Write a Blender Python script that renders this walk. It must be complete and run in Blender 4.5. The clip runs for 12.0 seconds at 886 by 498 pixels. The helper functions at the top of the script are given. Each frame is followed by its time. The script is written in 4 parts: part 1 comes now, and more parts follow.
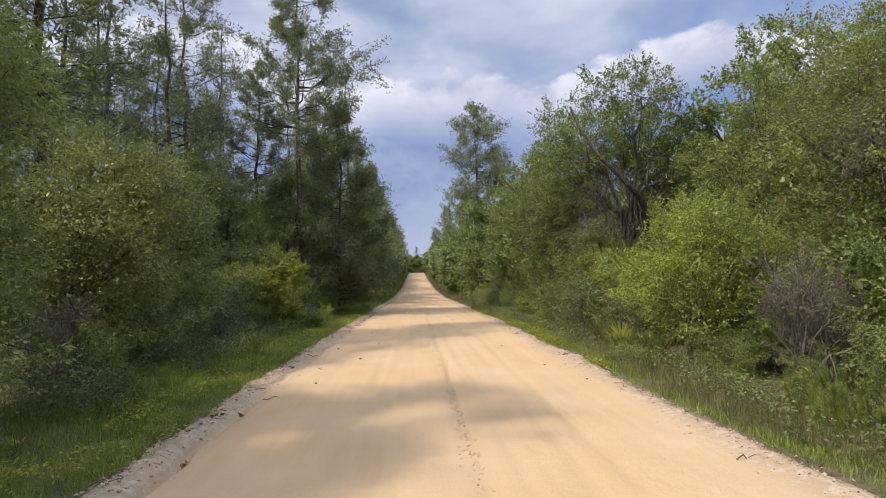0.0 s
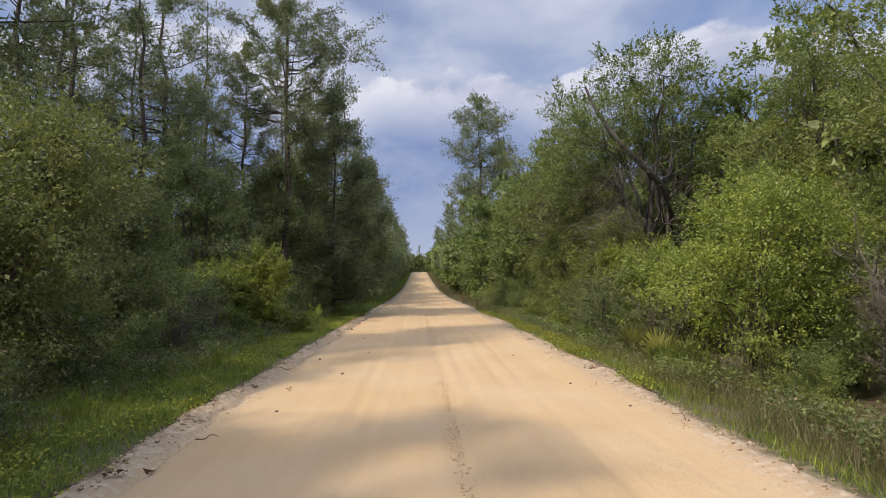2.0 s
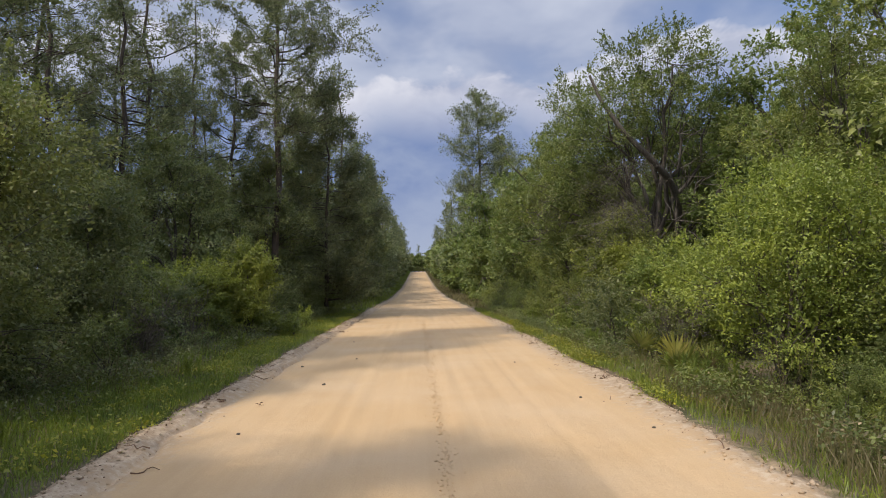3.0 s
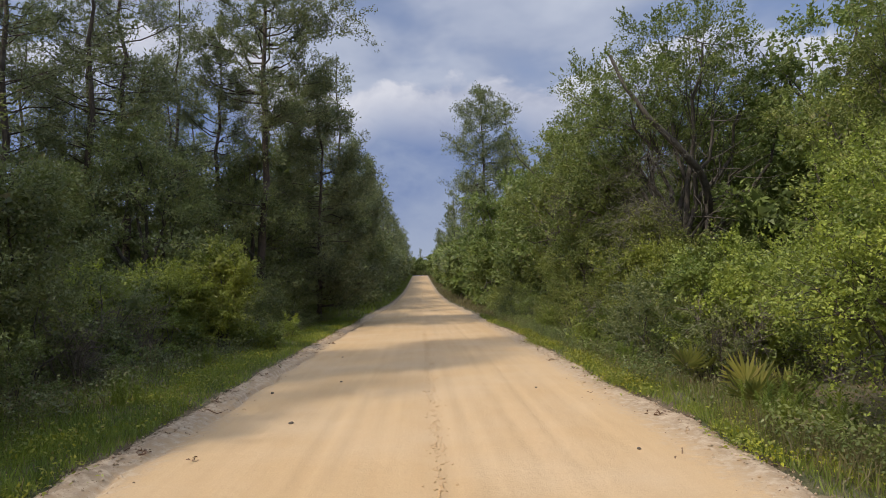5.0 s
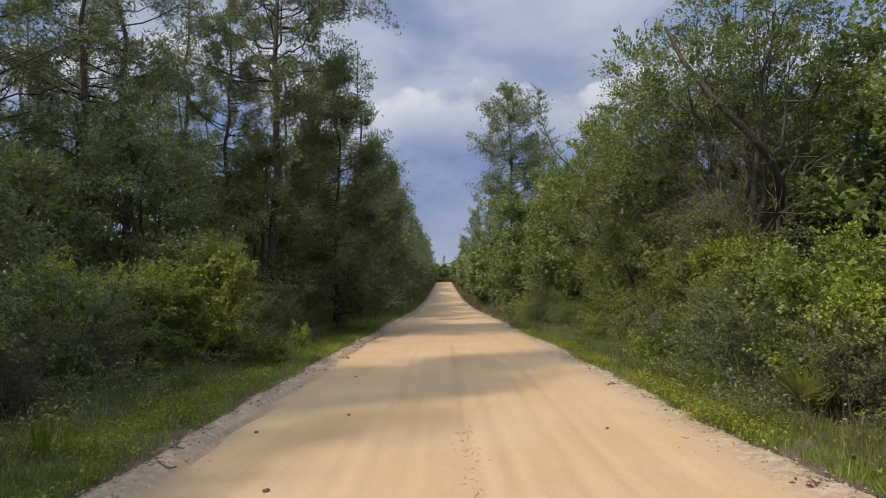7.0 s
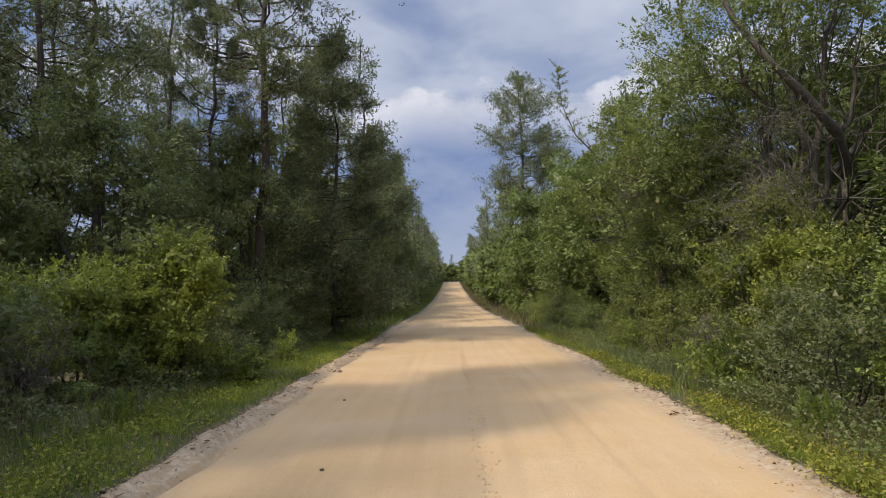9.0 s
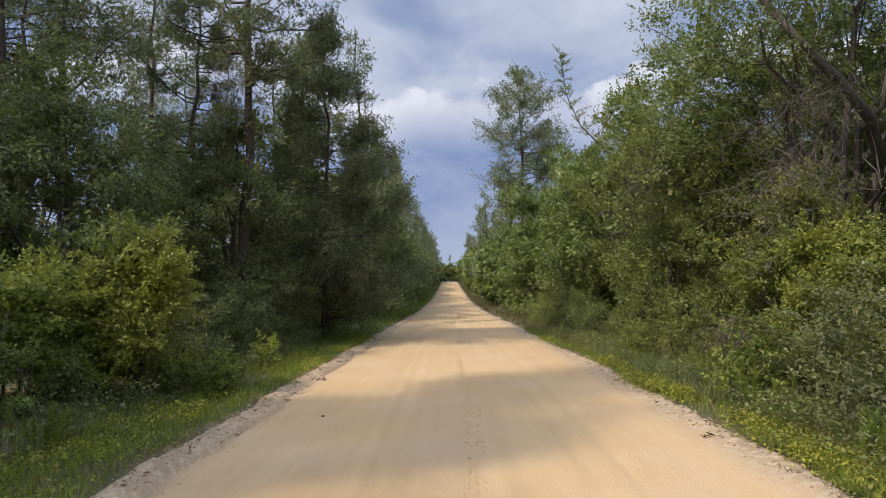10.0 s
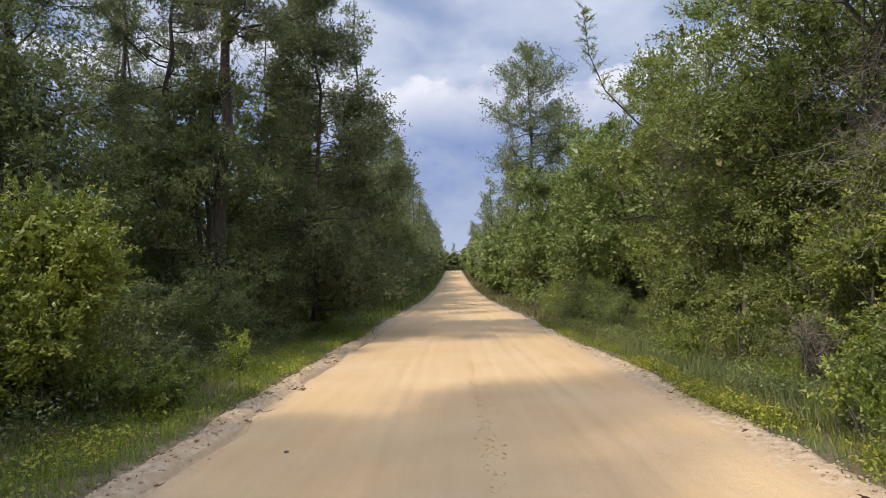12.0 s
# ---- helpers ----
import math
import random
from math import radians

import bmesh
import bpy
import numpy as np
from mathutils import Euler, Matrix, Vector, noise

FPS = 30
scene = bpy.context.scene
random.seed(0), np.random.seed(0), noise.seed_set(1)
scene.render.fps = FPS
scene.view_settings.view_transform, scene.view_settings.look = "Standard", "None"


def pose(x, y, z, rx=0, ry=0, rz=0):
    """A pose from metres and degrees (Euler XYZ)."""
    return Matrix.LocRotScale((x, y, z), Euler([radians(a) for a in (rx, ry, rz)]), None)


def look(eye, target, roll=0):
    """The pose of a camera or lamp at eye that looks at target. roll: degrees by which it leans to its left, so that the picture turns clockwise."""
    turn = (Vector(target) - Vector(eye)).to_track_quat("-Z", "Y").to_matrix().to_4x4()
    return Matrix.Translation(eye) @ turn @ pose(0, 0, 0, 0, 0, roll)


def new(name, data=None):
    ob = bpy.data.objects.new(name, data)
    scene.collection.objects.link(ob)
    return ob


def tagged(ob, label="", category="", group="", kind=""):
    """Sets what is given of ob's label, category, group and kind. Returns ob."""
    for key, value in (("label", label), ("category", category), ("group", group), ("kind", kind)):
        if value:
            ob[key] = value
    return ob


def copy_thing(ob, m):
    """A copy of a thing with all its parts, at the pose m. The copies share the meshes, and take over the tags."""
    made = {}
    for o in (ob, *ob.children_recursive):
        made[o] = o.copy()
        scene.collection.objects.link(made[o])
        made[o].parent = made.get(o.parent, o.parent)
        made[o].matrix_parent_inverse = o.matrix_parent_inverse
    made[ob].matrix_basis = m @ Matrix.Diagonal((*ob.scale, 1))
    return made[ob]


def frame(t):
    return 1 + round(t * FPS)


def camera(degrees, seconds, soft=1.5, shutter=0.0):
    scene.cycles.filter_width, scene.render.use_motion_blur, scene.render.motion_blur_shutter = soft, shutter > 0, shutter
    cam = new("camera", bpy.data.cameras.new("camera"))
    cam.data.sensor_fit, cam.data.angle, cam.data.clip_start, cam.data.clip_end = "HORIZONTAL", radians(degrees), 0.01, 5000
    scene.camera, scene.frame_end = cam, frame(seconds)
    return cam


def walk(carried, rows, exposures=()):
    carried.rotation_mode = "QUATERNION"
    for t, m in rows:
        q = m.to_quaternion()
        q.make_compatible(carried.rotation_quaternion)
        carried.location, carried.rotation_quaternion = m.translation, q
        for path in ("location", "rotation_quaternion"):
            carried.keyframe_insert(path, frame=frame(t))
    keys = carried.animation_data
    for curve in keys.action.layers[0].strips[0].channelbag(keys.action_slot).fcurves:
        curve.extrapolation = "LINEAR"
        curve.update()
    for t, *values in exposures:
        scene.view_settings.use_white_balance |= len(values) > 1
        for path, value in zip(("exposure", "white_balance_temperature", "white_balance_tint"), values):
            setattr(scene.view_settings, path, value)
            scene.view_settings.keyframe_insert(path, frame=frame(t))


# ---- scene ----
cam = camera(69.6, 12.0, soft=0.9)
METRES, EYE, TILT, LEAN, TURN = 13.2, 1.5, 0.0, 0.0, -2.5
ROWS = [
    (0.0, 0.0, 0.0, 0.0, 0.05, 2.84, 1.08),
    (0.5, 0.0043, 0.0432, -0.0008, 0.2, 2.82, 1.11),
    (1.0, 0.0006, 0.0843, -0.0012, 0.08, 2.86, 1.14),
    (1.5, 0.0042, 0.1267, -0.0028, 0.24, 2.65, 1.17),
    (2.0, 0.0032, 0.1677, -0.0023, 0.32, 2.8, 1.16),
    (2.5, 0.0062, 0.2068, -0.003, 0.28, 2.78, 1.16),
    (3.0, 0.0091, 0.2494, -0.0023, 0.27, 2.75, 1.15),
    (5.0, 0.0066, 0.4114, -0.001, 0.47, 3.11, 1.21),
    (5.5, 0.0018, 0.4527, -0.0005, 0.32, 3.38, 1.21),
    (6.0, 0.0016, 0.4941, -0.0013, 0.87, 3.52, 1.23),
    (6.5, -0.0038, 0.5363, -0.0016, 1.3, 3.87, 1.19),
    (7.0, -0.0072, 0.5776, -0.0025, 2.56, 3.76, 1.02),
    (9.0, -0.0175, 0.7461, -0.0006, 3.24, 3.75, 1.17),
    (9.5, -0.0138, 0.7909, -0.0017, 3.3, 3.69, 1.2),
    (10.0, -0.0178, 0.8325, -0.001, 3.1, 3.74, 1.16),
    (10.5, -0.0165, 0.8748, -0.0026, 3.09, 3.81, 1.35),
    (11.0, -0.0218, 0.9169, -0.0033, 3.15, 3.71, 1.22),
    (11.5, -0.0251, 0.9569, -0.0035, 3.57, 3.04, 1.2),
    (12.0, -0.0308, 0.9965, -0.0018, 3.43, 2.75, 1.12),
]
walk(cam, [(t, pose(0, 0, EYE, TILT, LEAN, TURN) @ pose(METRES * x, METRES * y, METRES * z, 90 + pitch, roll, yaw)) for t, x, y, z, yaw, pitch, roll in ROWS],
     exposures=[(t, stops, 6850, tint) for t, stops, tint in ((0.0, 0.50, 15), (2.5, 0.30, 14), (5.5, 0.14, 12.5), (7.0, 0.15, 12), (9.5, 0.31, 12.5), (12.0, 0.53, 12.5))])

# ---- light ----
SUN_EL, SUN_AZ = 49.0, 229.0          # degrees; azimuth clockwise from +y
sun = new("sun", bpy.data.lights.new("sun", "SUN"))
sun.data.energy, sun.data.angle, sun.data.color = 2.5, radians(2.5), (1.0, 0.92, 0.76)
to_sun = Vector((math.sin(radians(SUN_AZ)) * math.cos(radians(SUN_EL)), math.cos(radians(SUN_AZ)) * math.cos(radians(SUN_EL)), math.sin(radians(SUN_EL))))
sun.matrix_world = look(to_sun * 60, (0, 0, 0))

world = bpy.data.worlds.new("sky")
scene.world = world
world.use_nodes = True


class Nodes:
    """Short hand for a node tree."""

    def __init__(self, tree):
        self.tree = tree
        tree.nodes.clear()

    def add(self, kind, inputs=(), operation="", blend=""):
        n = self.tree.nodes.new(kind)
        if operation:
            n.operation = operation
        if blend:
            n.data_type, n.blend_type = "RGBA", blend
        for key, value in dict(inputs).items():
            if isinstance(value, bpy.types.NodeSocket):
                self.tree.links.new(value, n.inputs[key])
            else:
                n.inputs[key].default_value = value
        return n

    def noise(self, vector, scale, detail=4.0, rough=0.55, distortion=0.0):
        return self.add("ShaderNodeTexNoise", {"Vector": vector, "Scale": scale, "Detail": detail, "Roughness": rough, "Distortion": distortion}).outputs["Fac"]

    def span(self, value, a, b, c=0.0, d=1.0):
        return self.add("ShaderNodeMapRange", {"Value": value, "From Min": a, "From Max": b, "To Min": c, "To Max": d}).outputs["Result"]

    def math(self, op, a, b=0.0):
        return self.add("ShaderNodeMath", {0: a, 1: b}, operation=op).outputs[0]

    def mix(self, fac, a, b, blend="MIX"):
        n = self.add("ShaderNodeMix", {0: fac, 6: a, 7: b}, blend=blend)
        return n.outputs[2]


def rgb(r, g, b):
    return (r, g, b, 1.0)


n = Nodes(world.node_tree)
sky = n.add("ShaderNodeTexSky")
sky.sky_type, sky.sun_disc, sky.dust_density = "NISHITA", False, 2.0
sky.sun_elevation, sky.sun_rotation = radians(SUN_EL), radians(SUN_AZ)
way = n.add("ShaderNodeTexCoord").outputs["Generated"]
xyz = n.add("ShaderNodeSeparateXYZ", {0: way})
height = n.math("MAXIMUM", xyz.outputs[2], 0.0)
up = n.math("ADD", height, 0.30)
layer = n.add("ShaderNodeCombineXYZ", {0: n.math("DIVIDE", xyz.outputs[0], up), 1: n.math("DIVIDE", xyz.outputs[1], up), 2: 8.4}).outputs[0]
big = n.noise(layer, 1.7, 3.0, 0.45, 0.1)
small = n.noise(layer, 3.6, 4.0, 0.5, 0.2)
cover = n.span(n.math("ADD", n.math("MULTIPLY", big, 0.75), n.math("MULTIPLY", small, 0.25)), 0.42, 0.55)
blue = n.mix(1.0, sky.outputs[0], rgb(0.095, 0.100, 0.118), "MULTIPLY")
grey = n.mix(n.span(small, 0.36, 0.66), rgb(0.285, 0.35, 0.50), rgb(0.45, 0.515, 0.64))
high = n.mix(n.math("ADD", n.math("MULTIPLY", cover, 0.80), 0.14), blue, grey)
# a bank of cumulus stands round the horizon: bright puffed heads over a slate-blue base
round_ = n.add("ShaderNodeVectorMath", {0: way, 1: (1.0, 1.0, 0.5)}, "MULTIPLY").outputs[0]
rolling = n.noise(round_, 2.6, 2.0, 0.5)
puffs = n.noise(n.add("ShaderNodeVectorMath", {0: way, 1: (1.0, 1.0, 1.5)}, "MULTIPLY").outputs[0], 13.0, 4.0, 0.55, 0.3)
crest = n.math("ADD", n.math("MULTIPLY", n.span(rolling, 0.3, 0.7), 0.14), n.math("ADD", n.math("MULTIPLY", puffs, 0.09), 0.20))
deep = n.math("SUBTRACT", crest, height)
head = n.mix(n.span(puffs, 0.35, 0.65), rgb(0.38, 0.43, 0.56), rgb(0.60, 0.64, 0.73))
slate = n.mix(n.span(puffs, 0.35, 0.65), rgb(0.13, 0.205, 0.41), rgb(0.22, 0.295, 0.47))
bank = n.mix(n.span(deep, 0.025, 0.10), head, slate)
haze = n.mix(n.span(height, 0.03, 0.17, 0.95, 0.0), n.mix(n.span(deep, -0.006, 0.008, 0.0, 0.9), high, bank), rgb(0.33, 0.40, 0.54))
# the unseen cloud layer overhead is brightened and whitened as added fill light
warm = [n.span(height, 0.42, 0.95, 1.0, top) for top in (3.35, 3.2, 2.8)]
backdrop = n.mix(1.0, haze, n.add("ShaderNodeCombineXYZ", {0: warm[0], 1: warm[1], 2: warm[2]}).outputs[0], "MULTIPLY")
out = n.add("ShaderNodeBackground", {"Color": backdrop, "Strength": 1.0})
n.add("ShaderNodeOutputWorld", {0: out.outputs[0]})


# ---- materials ----
def material(name):
    m = bpy.data.materials.new(name)
    m.use_nodes = True
    return m, Nodes(m.node_tree)


def leaf_material(name, dark, light, dead=None, clump=0.9, gloss=0.34, glow=0.40, hue=(0.484, 0.504)):
    """Leaves: each leaf its own tone, clumps lighter and darker, light coming through the blade."""
    m, k = material(name)
    geo = k.add("ShaderNodeNewGeometry")
    each = geo.outputs["Random Per Island"]
    tree_tone = k.add("ShaderNodeObjectInfo").outputs["Random"]
    place = geo.outputs["Position"]
    patch = k.span(k.noise(place, clump * 1.5, 4.0, 0.6), 0.34, 0.66)
    # range stretched so leaf colour also imitates bright highlights and dark gaps
    tone = k.span(k.math("ADD", k.math("MULTIPLY", each, 0.4), k.math("MULTIPLY", patch, 0.6)), 0.1, 0.9, -0.28, 1.3)
    colour = k.add("ShaderNodeVectorMath", {0: dark[:3], 1: k.add("ShaderNodeVectorMath", {0: [q - p for p, q in zip(dark[:3], light[:3])], 1: k.add("ShaderNodeCombineXYZ", {0: tone, 1: tone, 2: tone}).outputs[0]}, "MULTIPLY").outputs[0]}, "ADD").outputs[0]
    if dead:
        colour = k.mix(k.span(each, 0.965, 0.985), colour, dead)
    colour = k.add("ShaderNodeHueSaturation", {"Hue": k.span(tree_tone, 0, 1, hue[0], hue[1]), "Saturation": k.span(patch, 0, 1, 0.9, 1.08), "Value": k.span(tree_tone, 0, 1, 0.85, 1.15), "Color": colour}).outputs[0]
    front = k.add("ShaderNodeBsdfPrincipled", {"Base Color": colour, "Roughness": k.span(each, 0, 1, gloss, gloss + 0.25), "Specular IOR Level": 0.38})
    behind = k.add("ShaderNodeBsdfTranslucent", {"Color": k.mix(0.5, colour, rgb(0.19, 0.265, 0.035))})
    both = k.add("ShaderNodeMixShader", {0: glow, 1: front.outputs[0], 2: behind.outputs[0]})
    k.add("ShaderNodeOutputMaterial", {0: both.outputs[0]})
    return m


def bark_material(name, dark, light):
    m, k = material(name)
    place = k.add("ShaderNodeTexCoord").outputs["Object"]
    long = k.add("ShaderNodeMapping", {"Vector": place, "Scale": (1, 1, 0.25)}).outputs[0]
    plates = k.noise(long, 18.0, 5.0, 0.65)
    lichen = k.noise(place, 2.2, 3.0)
    colour = k.mix(k.span(plates, 0.3, 0.7), dark, light)
    colour = k.mix(k.span(lichen, 0.55, 0.75, 0.0, 0.4), colour, rgb(0.19, 0.19, 0.17))
    bump = k.add("ShaderNodeBump", {"Height": plates, "Strength": 0.8, "Distance": 0.02})
    b = k.add("ShaderNodeBsdfPrincipled", {"Base Color": colour, "Roughness": 0.9, "Normal": bump.outputs[0]})
    k.add("ShaderNodeOutputMaterial", {0: b.outputs[0]})
    return m


def sand_material():
    """Packed pale sand: fine grain, long wheel tracks along the road, grey dirt and litter towards the edges."""
    m, k = material("sand")
    place = k.add("ShaderNodeNewGeometry").outputs["Position"]
    xyz = k.add("ShaderNodeSeparateXYZ", {0: place})
    streaks = k.noise(k.add("ShaderNodeMapping", {"Vector": place, "Scale": (4.0, 0.11, 1)}).outputs[0], 1.0, 7.0, 0.72)
    blotch = k.noise(place, 0.55, 4.0)
    fine = k.noise(place, 60.0, 3.0, 0.7)
    crumbs = k.noise(place, 9.0, 4.0, 0.7)
    colour = k.mix(k.span(streaks, 0.3, 0.7), rgb(0.50, 0.345, 0.19), rgb(0.56, 0.395, 0.225))
    colour = k.mix(k.span(blotch, 0.4, 0.7, 0.0, 0.55), colour, rgb(0.58, 0.445, 0.30))
    colour = k.mix(k.span(fine, 0.25, 0.75, 0.0, 0.28), colour, rgb(0.38, 0.26, 0.15))
    off = k.math("ABSOLUTE", k.math("SUBTRACT", xyz.outputs[0], 0.32))
    edge = k.span(k.math("ADD", off, k.math("MULTIPLY", crumbs, 0.9)), 2.62, 3.0)
    # grey-brown dirt, its dark and pale crumbs also painting the ridge's shading
    colour = k.mix(k.math("MULTIPLY", edge, 0.8), colour, k.mix(k.span(crumbs, 0.4, 0.62), rgb(0.25, 0.19, 0.135), rgb(0.47, 0.385, 0.29)))
    litter = k.math("MULTIPLY", k.span(k.noise(place, 34.0, 2.0, 0.6), 0.62, 0.68), k.span(off, 2.1, 2.9, 0.0, 0.8))
    colour = k.mix(litter, colour, rgb(0.16, 0.10, 0.06))
    height = k.math("ADD", k.math("MULTIPLY", crumbs, 0.7), k.math("MULTIPLY", fine, 0.3))
    bump = k.add("ShaderNodeBump", {"Height": height, "Strength": 0.6, "Distance": 0.025})
    b = k.add("ShaderNodeBsdfPrincipled", {"Base Color": colour, "Roughness": 0.95, "Specular IOR Level": 0.15, "Normal": bump.outputs[0]})
    k.add("ShaderNodeOutputMaterial", {0: b.outputs[0]})
    return m


def soil_material():
    """Forest floor: brown leaf litter over grey sand, with mossy and grassy patches."""
    m, k = material("forest_floor")
    place = k.add("ShaderNodeNewGeometry").outputs["Position"]
    a, b_, c = k.noise(place, 1.1, 4.0), k.noise(place, 14.0, 5.0, 0.7), k.noise(place, 45.0, 3.0, 0.7)
    colour = k.mix(k.span(b_, 0.35, 0.65), rgb(0.085, 0.06, 0.035), rgb(0.19, 0.145, 0.085))
    colour = k.mix(k.span(a, 0.4, 0.6, 0.0, 0.75), colour, rgb(0.065, 0.085, 0.028))
    colour = k.mix(k.span(c, 0.6, 0.7, 0.0, 0.6), colour, rgb(0.27, 0.20, 0.12))
    across = k.math("ABSOLUTE", k.math("SUBTRACT", k.add("ShaderNodeSeparateXYZ", {0: place}).outputs[0], 0.32))
    spill = k.span(k.math("ADD", across, k.math("MULTIPLY", k.noise(place, 5.0, 4.0, 0.65), 0.9)), 3.25, 2.95, 0.0, 0.85)
    colour = k.mix(spill, colour, rgb(0.44, 0.33, 0.21))
    bump = k.add("ShaderNodeBump", {"Height": b_, "Strength": 0.9, "Distance": 0.04})
    b = k.add("ShaderNodeBsdfPrincipled", {"Base Color": colour, "Roughness": 0.95, "Normal": bump.outputs[0]})
    k.add("ShaderNodeOutputMaterial", {0: b.outputs[0]})
    return m


def plain_material(name, dark, light, scale=20.0, rough=0.85):
    m, k = material(name)
    place = k.add("ShaderNodeTexCoord").outputs["Object"]
    each = k.add("ShaderNodeNewGeometry").outputs["Random Per Island"]
    tone = k.math("ADD", k.math("MULTIPLY", k.noise(place, scale, 4.0, 0.65), 0.6), k.math("MULTIPLY", each, 0.4))
    bump = k.add("ShaderNodeBump", {"Height": tone, "Strength": 0.4, "Distance": 0.01})
    b = k.add("ShaderNodeBsdfPrincipled", {"Base Color": k.mix(k.span(tone, 0.25, 0.75), dark, light), "Roughness": rough, "Normal": bump.outputs[0]})
    k.add("ShaderNodeOutputMaterial", {0: b.outputs[0]})
    return m


OAK_LEAF = leaf_material("oak_leaf", rgb(0.094, 0.135, 0.041), rgb(0.228, 0.285, 0.095), rgb(0.26, 0.24, 0.10))
SCRUB_LEAF = leaf_material("scrub_leaf", rgb(0.135, 0.175, 0.060), rgb(0.315, 0.36, 0.135), rgb(0.30, 0.27, 0.13))
DARK_LEAF = leaf_material("dark_leaf", rgb(0.100, 0.126, 0.058), rgb(0.225, 0.255, 0.110), rgb(0.20, 0.17, 0.10))
YELLOW_LEAF = leaf_material("yellow_leaf", rgb(0.120, 0.155, 0.040), rgb(0.28, 0.32, 0.095), rgb(0.27, 0.22, 0.10))
BRIGHT_LEAF = leaf_material("bright_leaf", rgb(0.15, 0.20, 0.036), rgb(0.325, 0.37, 0.08), rgb(0.30, 0.29, 0.09))
PINE_LEAF = leaf_material("pine_needle", rgb(0.105, 0.130, 0.070), rgb(0.235, 0.265, 0.135), rgb(0.18, 0.15, 0.09), glow=0.28, hue=(0.488, 0.506))
GRASS_LEAF = leaf_material("grass_blade", rgb(0.13, 0.19, 0.034), rgb(0.27, 0.33, 0.070), rgb(0.36, 0.29, 0.15), clump=1.6)
WEED_LEAF = leaf_material("weed_leaf", rgb(0.20, 0.235, 0.03), rgb(0.41, 0.41, 0.06), rgb(0.40, 0.34, 0.10), clump=1.2)
DRY_GRASS = leaf_material("dry_grass", rgb(0.12, 0.10, 0.055), rgb(0.25, 0.21, 0.115), rgb(0.36, 0.29, 0.18), clump=1.6)
PALM_LEAF = leaf_material("palm_leaf", rgb(0.17, 0.20, 0.045), rgb(0.40, 0.39, 0.10), rgb(0.42, 0.34, 0.16))
OAK_BARK = bark_material("oak_bark", rgb(0.045, 0.038, 0.032), rgb(0.13, 0.115, 0.10))
PINE_BARK = bark_material("pine_bark", rgb(0.035, 0.028, 0.023), rgb(0.10, 0.078, 0.062))
TWIG_WOOD = bark_material("twig_wood", rgb(0.075, 0.066, 0.055), rgb(0.17, 0.155, 0.13))
DEAD_WOOD = bark_material("dead_wood", rgb(0.085, 0.070, 0.058), rgb(0.20, 0.172, 0.146))
SAND = sand_material()
SOIL = soil_material()
STONE = plain_material("dark_stone", rgb(0.03, 0.025, 0.02), rgb(0.10, 0.08, 0.06))
STRAW = plain_material("brown_litter", rgb(0.09, 0.05, 0.03), rgb(0.22, 0.13, 0.075))


# ---- mesh helpers ----
def mesh_of(name, verts, faces, mat, smooth=False):
    """A mesh from an array of corners and an array of faces with the same number of corners each."""
    verts, faces = np.asarray(verts, np.float32), np.asarray(faces, np.int32)
    me = bpy.data.meshes.new(name)
    me.vertices.add(len(verts))
    me.vertices.foreach_set("co", verts.ravel())
    me.loops.add(faces.size)
    me.loops.foreach_set("vertex_index", faces.ravel())
    me.polygons.add(len(faces))
    me.polygons.foreach_set("loop_start", np.arange(0, faces.size, faces.shape[1], dtype=np.int32))
    if smooth:
        me.polygons.foreach_set("use_smooth", np.ones(len(faces), dtype=bool))
    me.update(calc_edges=True)
    me.materials.append(mat)
    return me


def part(name, me, parent, label=""):
    ob = new(name, me)
    ob.parent = parent
    return tagged(ob, label)


def unit(v):
    return v / np.maximum(np.linalg.norm(v, axis=-1, keepdims=True), 1e-6)


def tube(points, radii, sides=6):
    """Corners and quads of a tapered round limb along points."""
    p, r = np.asarray(points, float), np.asarray(radii, float)
    along = unit(np.gradient(p, axis=0))
    side = unit(np.cross(along, np.array([0.31, 0.95, 0.05])))
    over = np.cross(along, side)
    a = np.linspace(0, 2 * np.pi, sides, endpoint=False)
    ring = p[:, None] + r[:, None, None] * (np.cos(a)[None, :, None] * side[:, None] + np.sin(a)[None, :, None] * over[:, None])
    i = np.arange(len(p) - 1)[:, None] * sides
    j = np.arange(sides)[None]
    k = (j + 1) % sides
    faces = np.stack([i + j, i + k, i + k + sides, i + j + sides], -1).reshape(-1, 4)
    return ring.reshape(-1, 3), faces


def joined(pieces):
    verts, faces, at = [], [], 0
    for v, f in pieces:
        verts.append(v)
        faces.append(np.asarray(f) + at)
        at += len(v)
    return np.concatenate(verts), np.concatenate(faces)


def blades(at, axis, face, length, width, fold=0.12):
    """One folded leaf of four corners at each place, along axis, with its flat side towards face."""
    u = unit(axis)
    v = unit(np.cross(face, u))
    n = np.cross(u, v)
    length, width = np.asarray(length)[:, None], np.asarray(width)[:, None]
    mid = at + u * length * 0.45 + n * length * fold
    corners = np.stack([at, mid + v * width * 0.5, at + u * length, mid - v * width * 0.5], 1)
    return corners.reshape(-1, 3), np.arange(len(at) * 4).reshape(-1, 4)


def needles_of(at, axis, face, length, width):
    """One pointed three-cornered needle or far leaf at each place."""
    u = unit(axis)
    v = unit(np.cross(face, u))
    length, width = np.asarray(length)[:, None], np.asarray(width)[:, None]
    corners = np.stack([at - v * width * 0.5, at + v * width * 0.5, at + u * length], 1)
    return corners.reshape(-1, 3), np.arange(len(at) * 3).reshape(-1, 3)


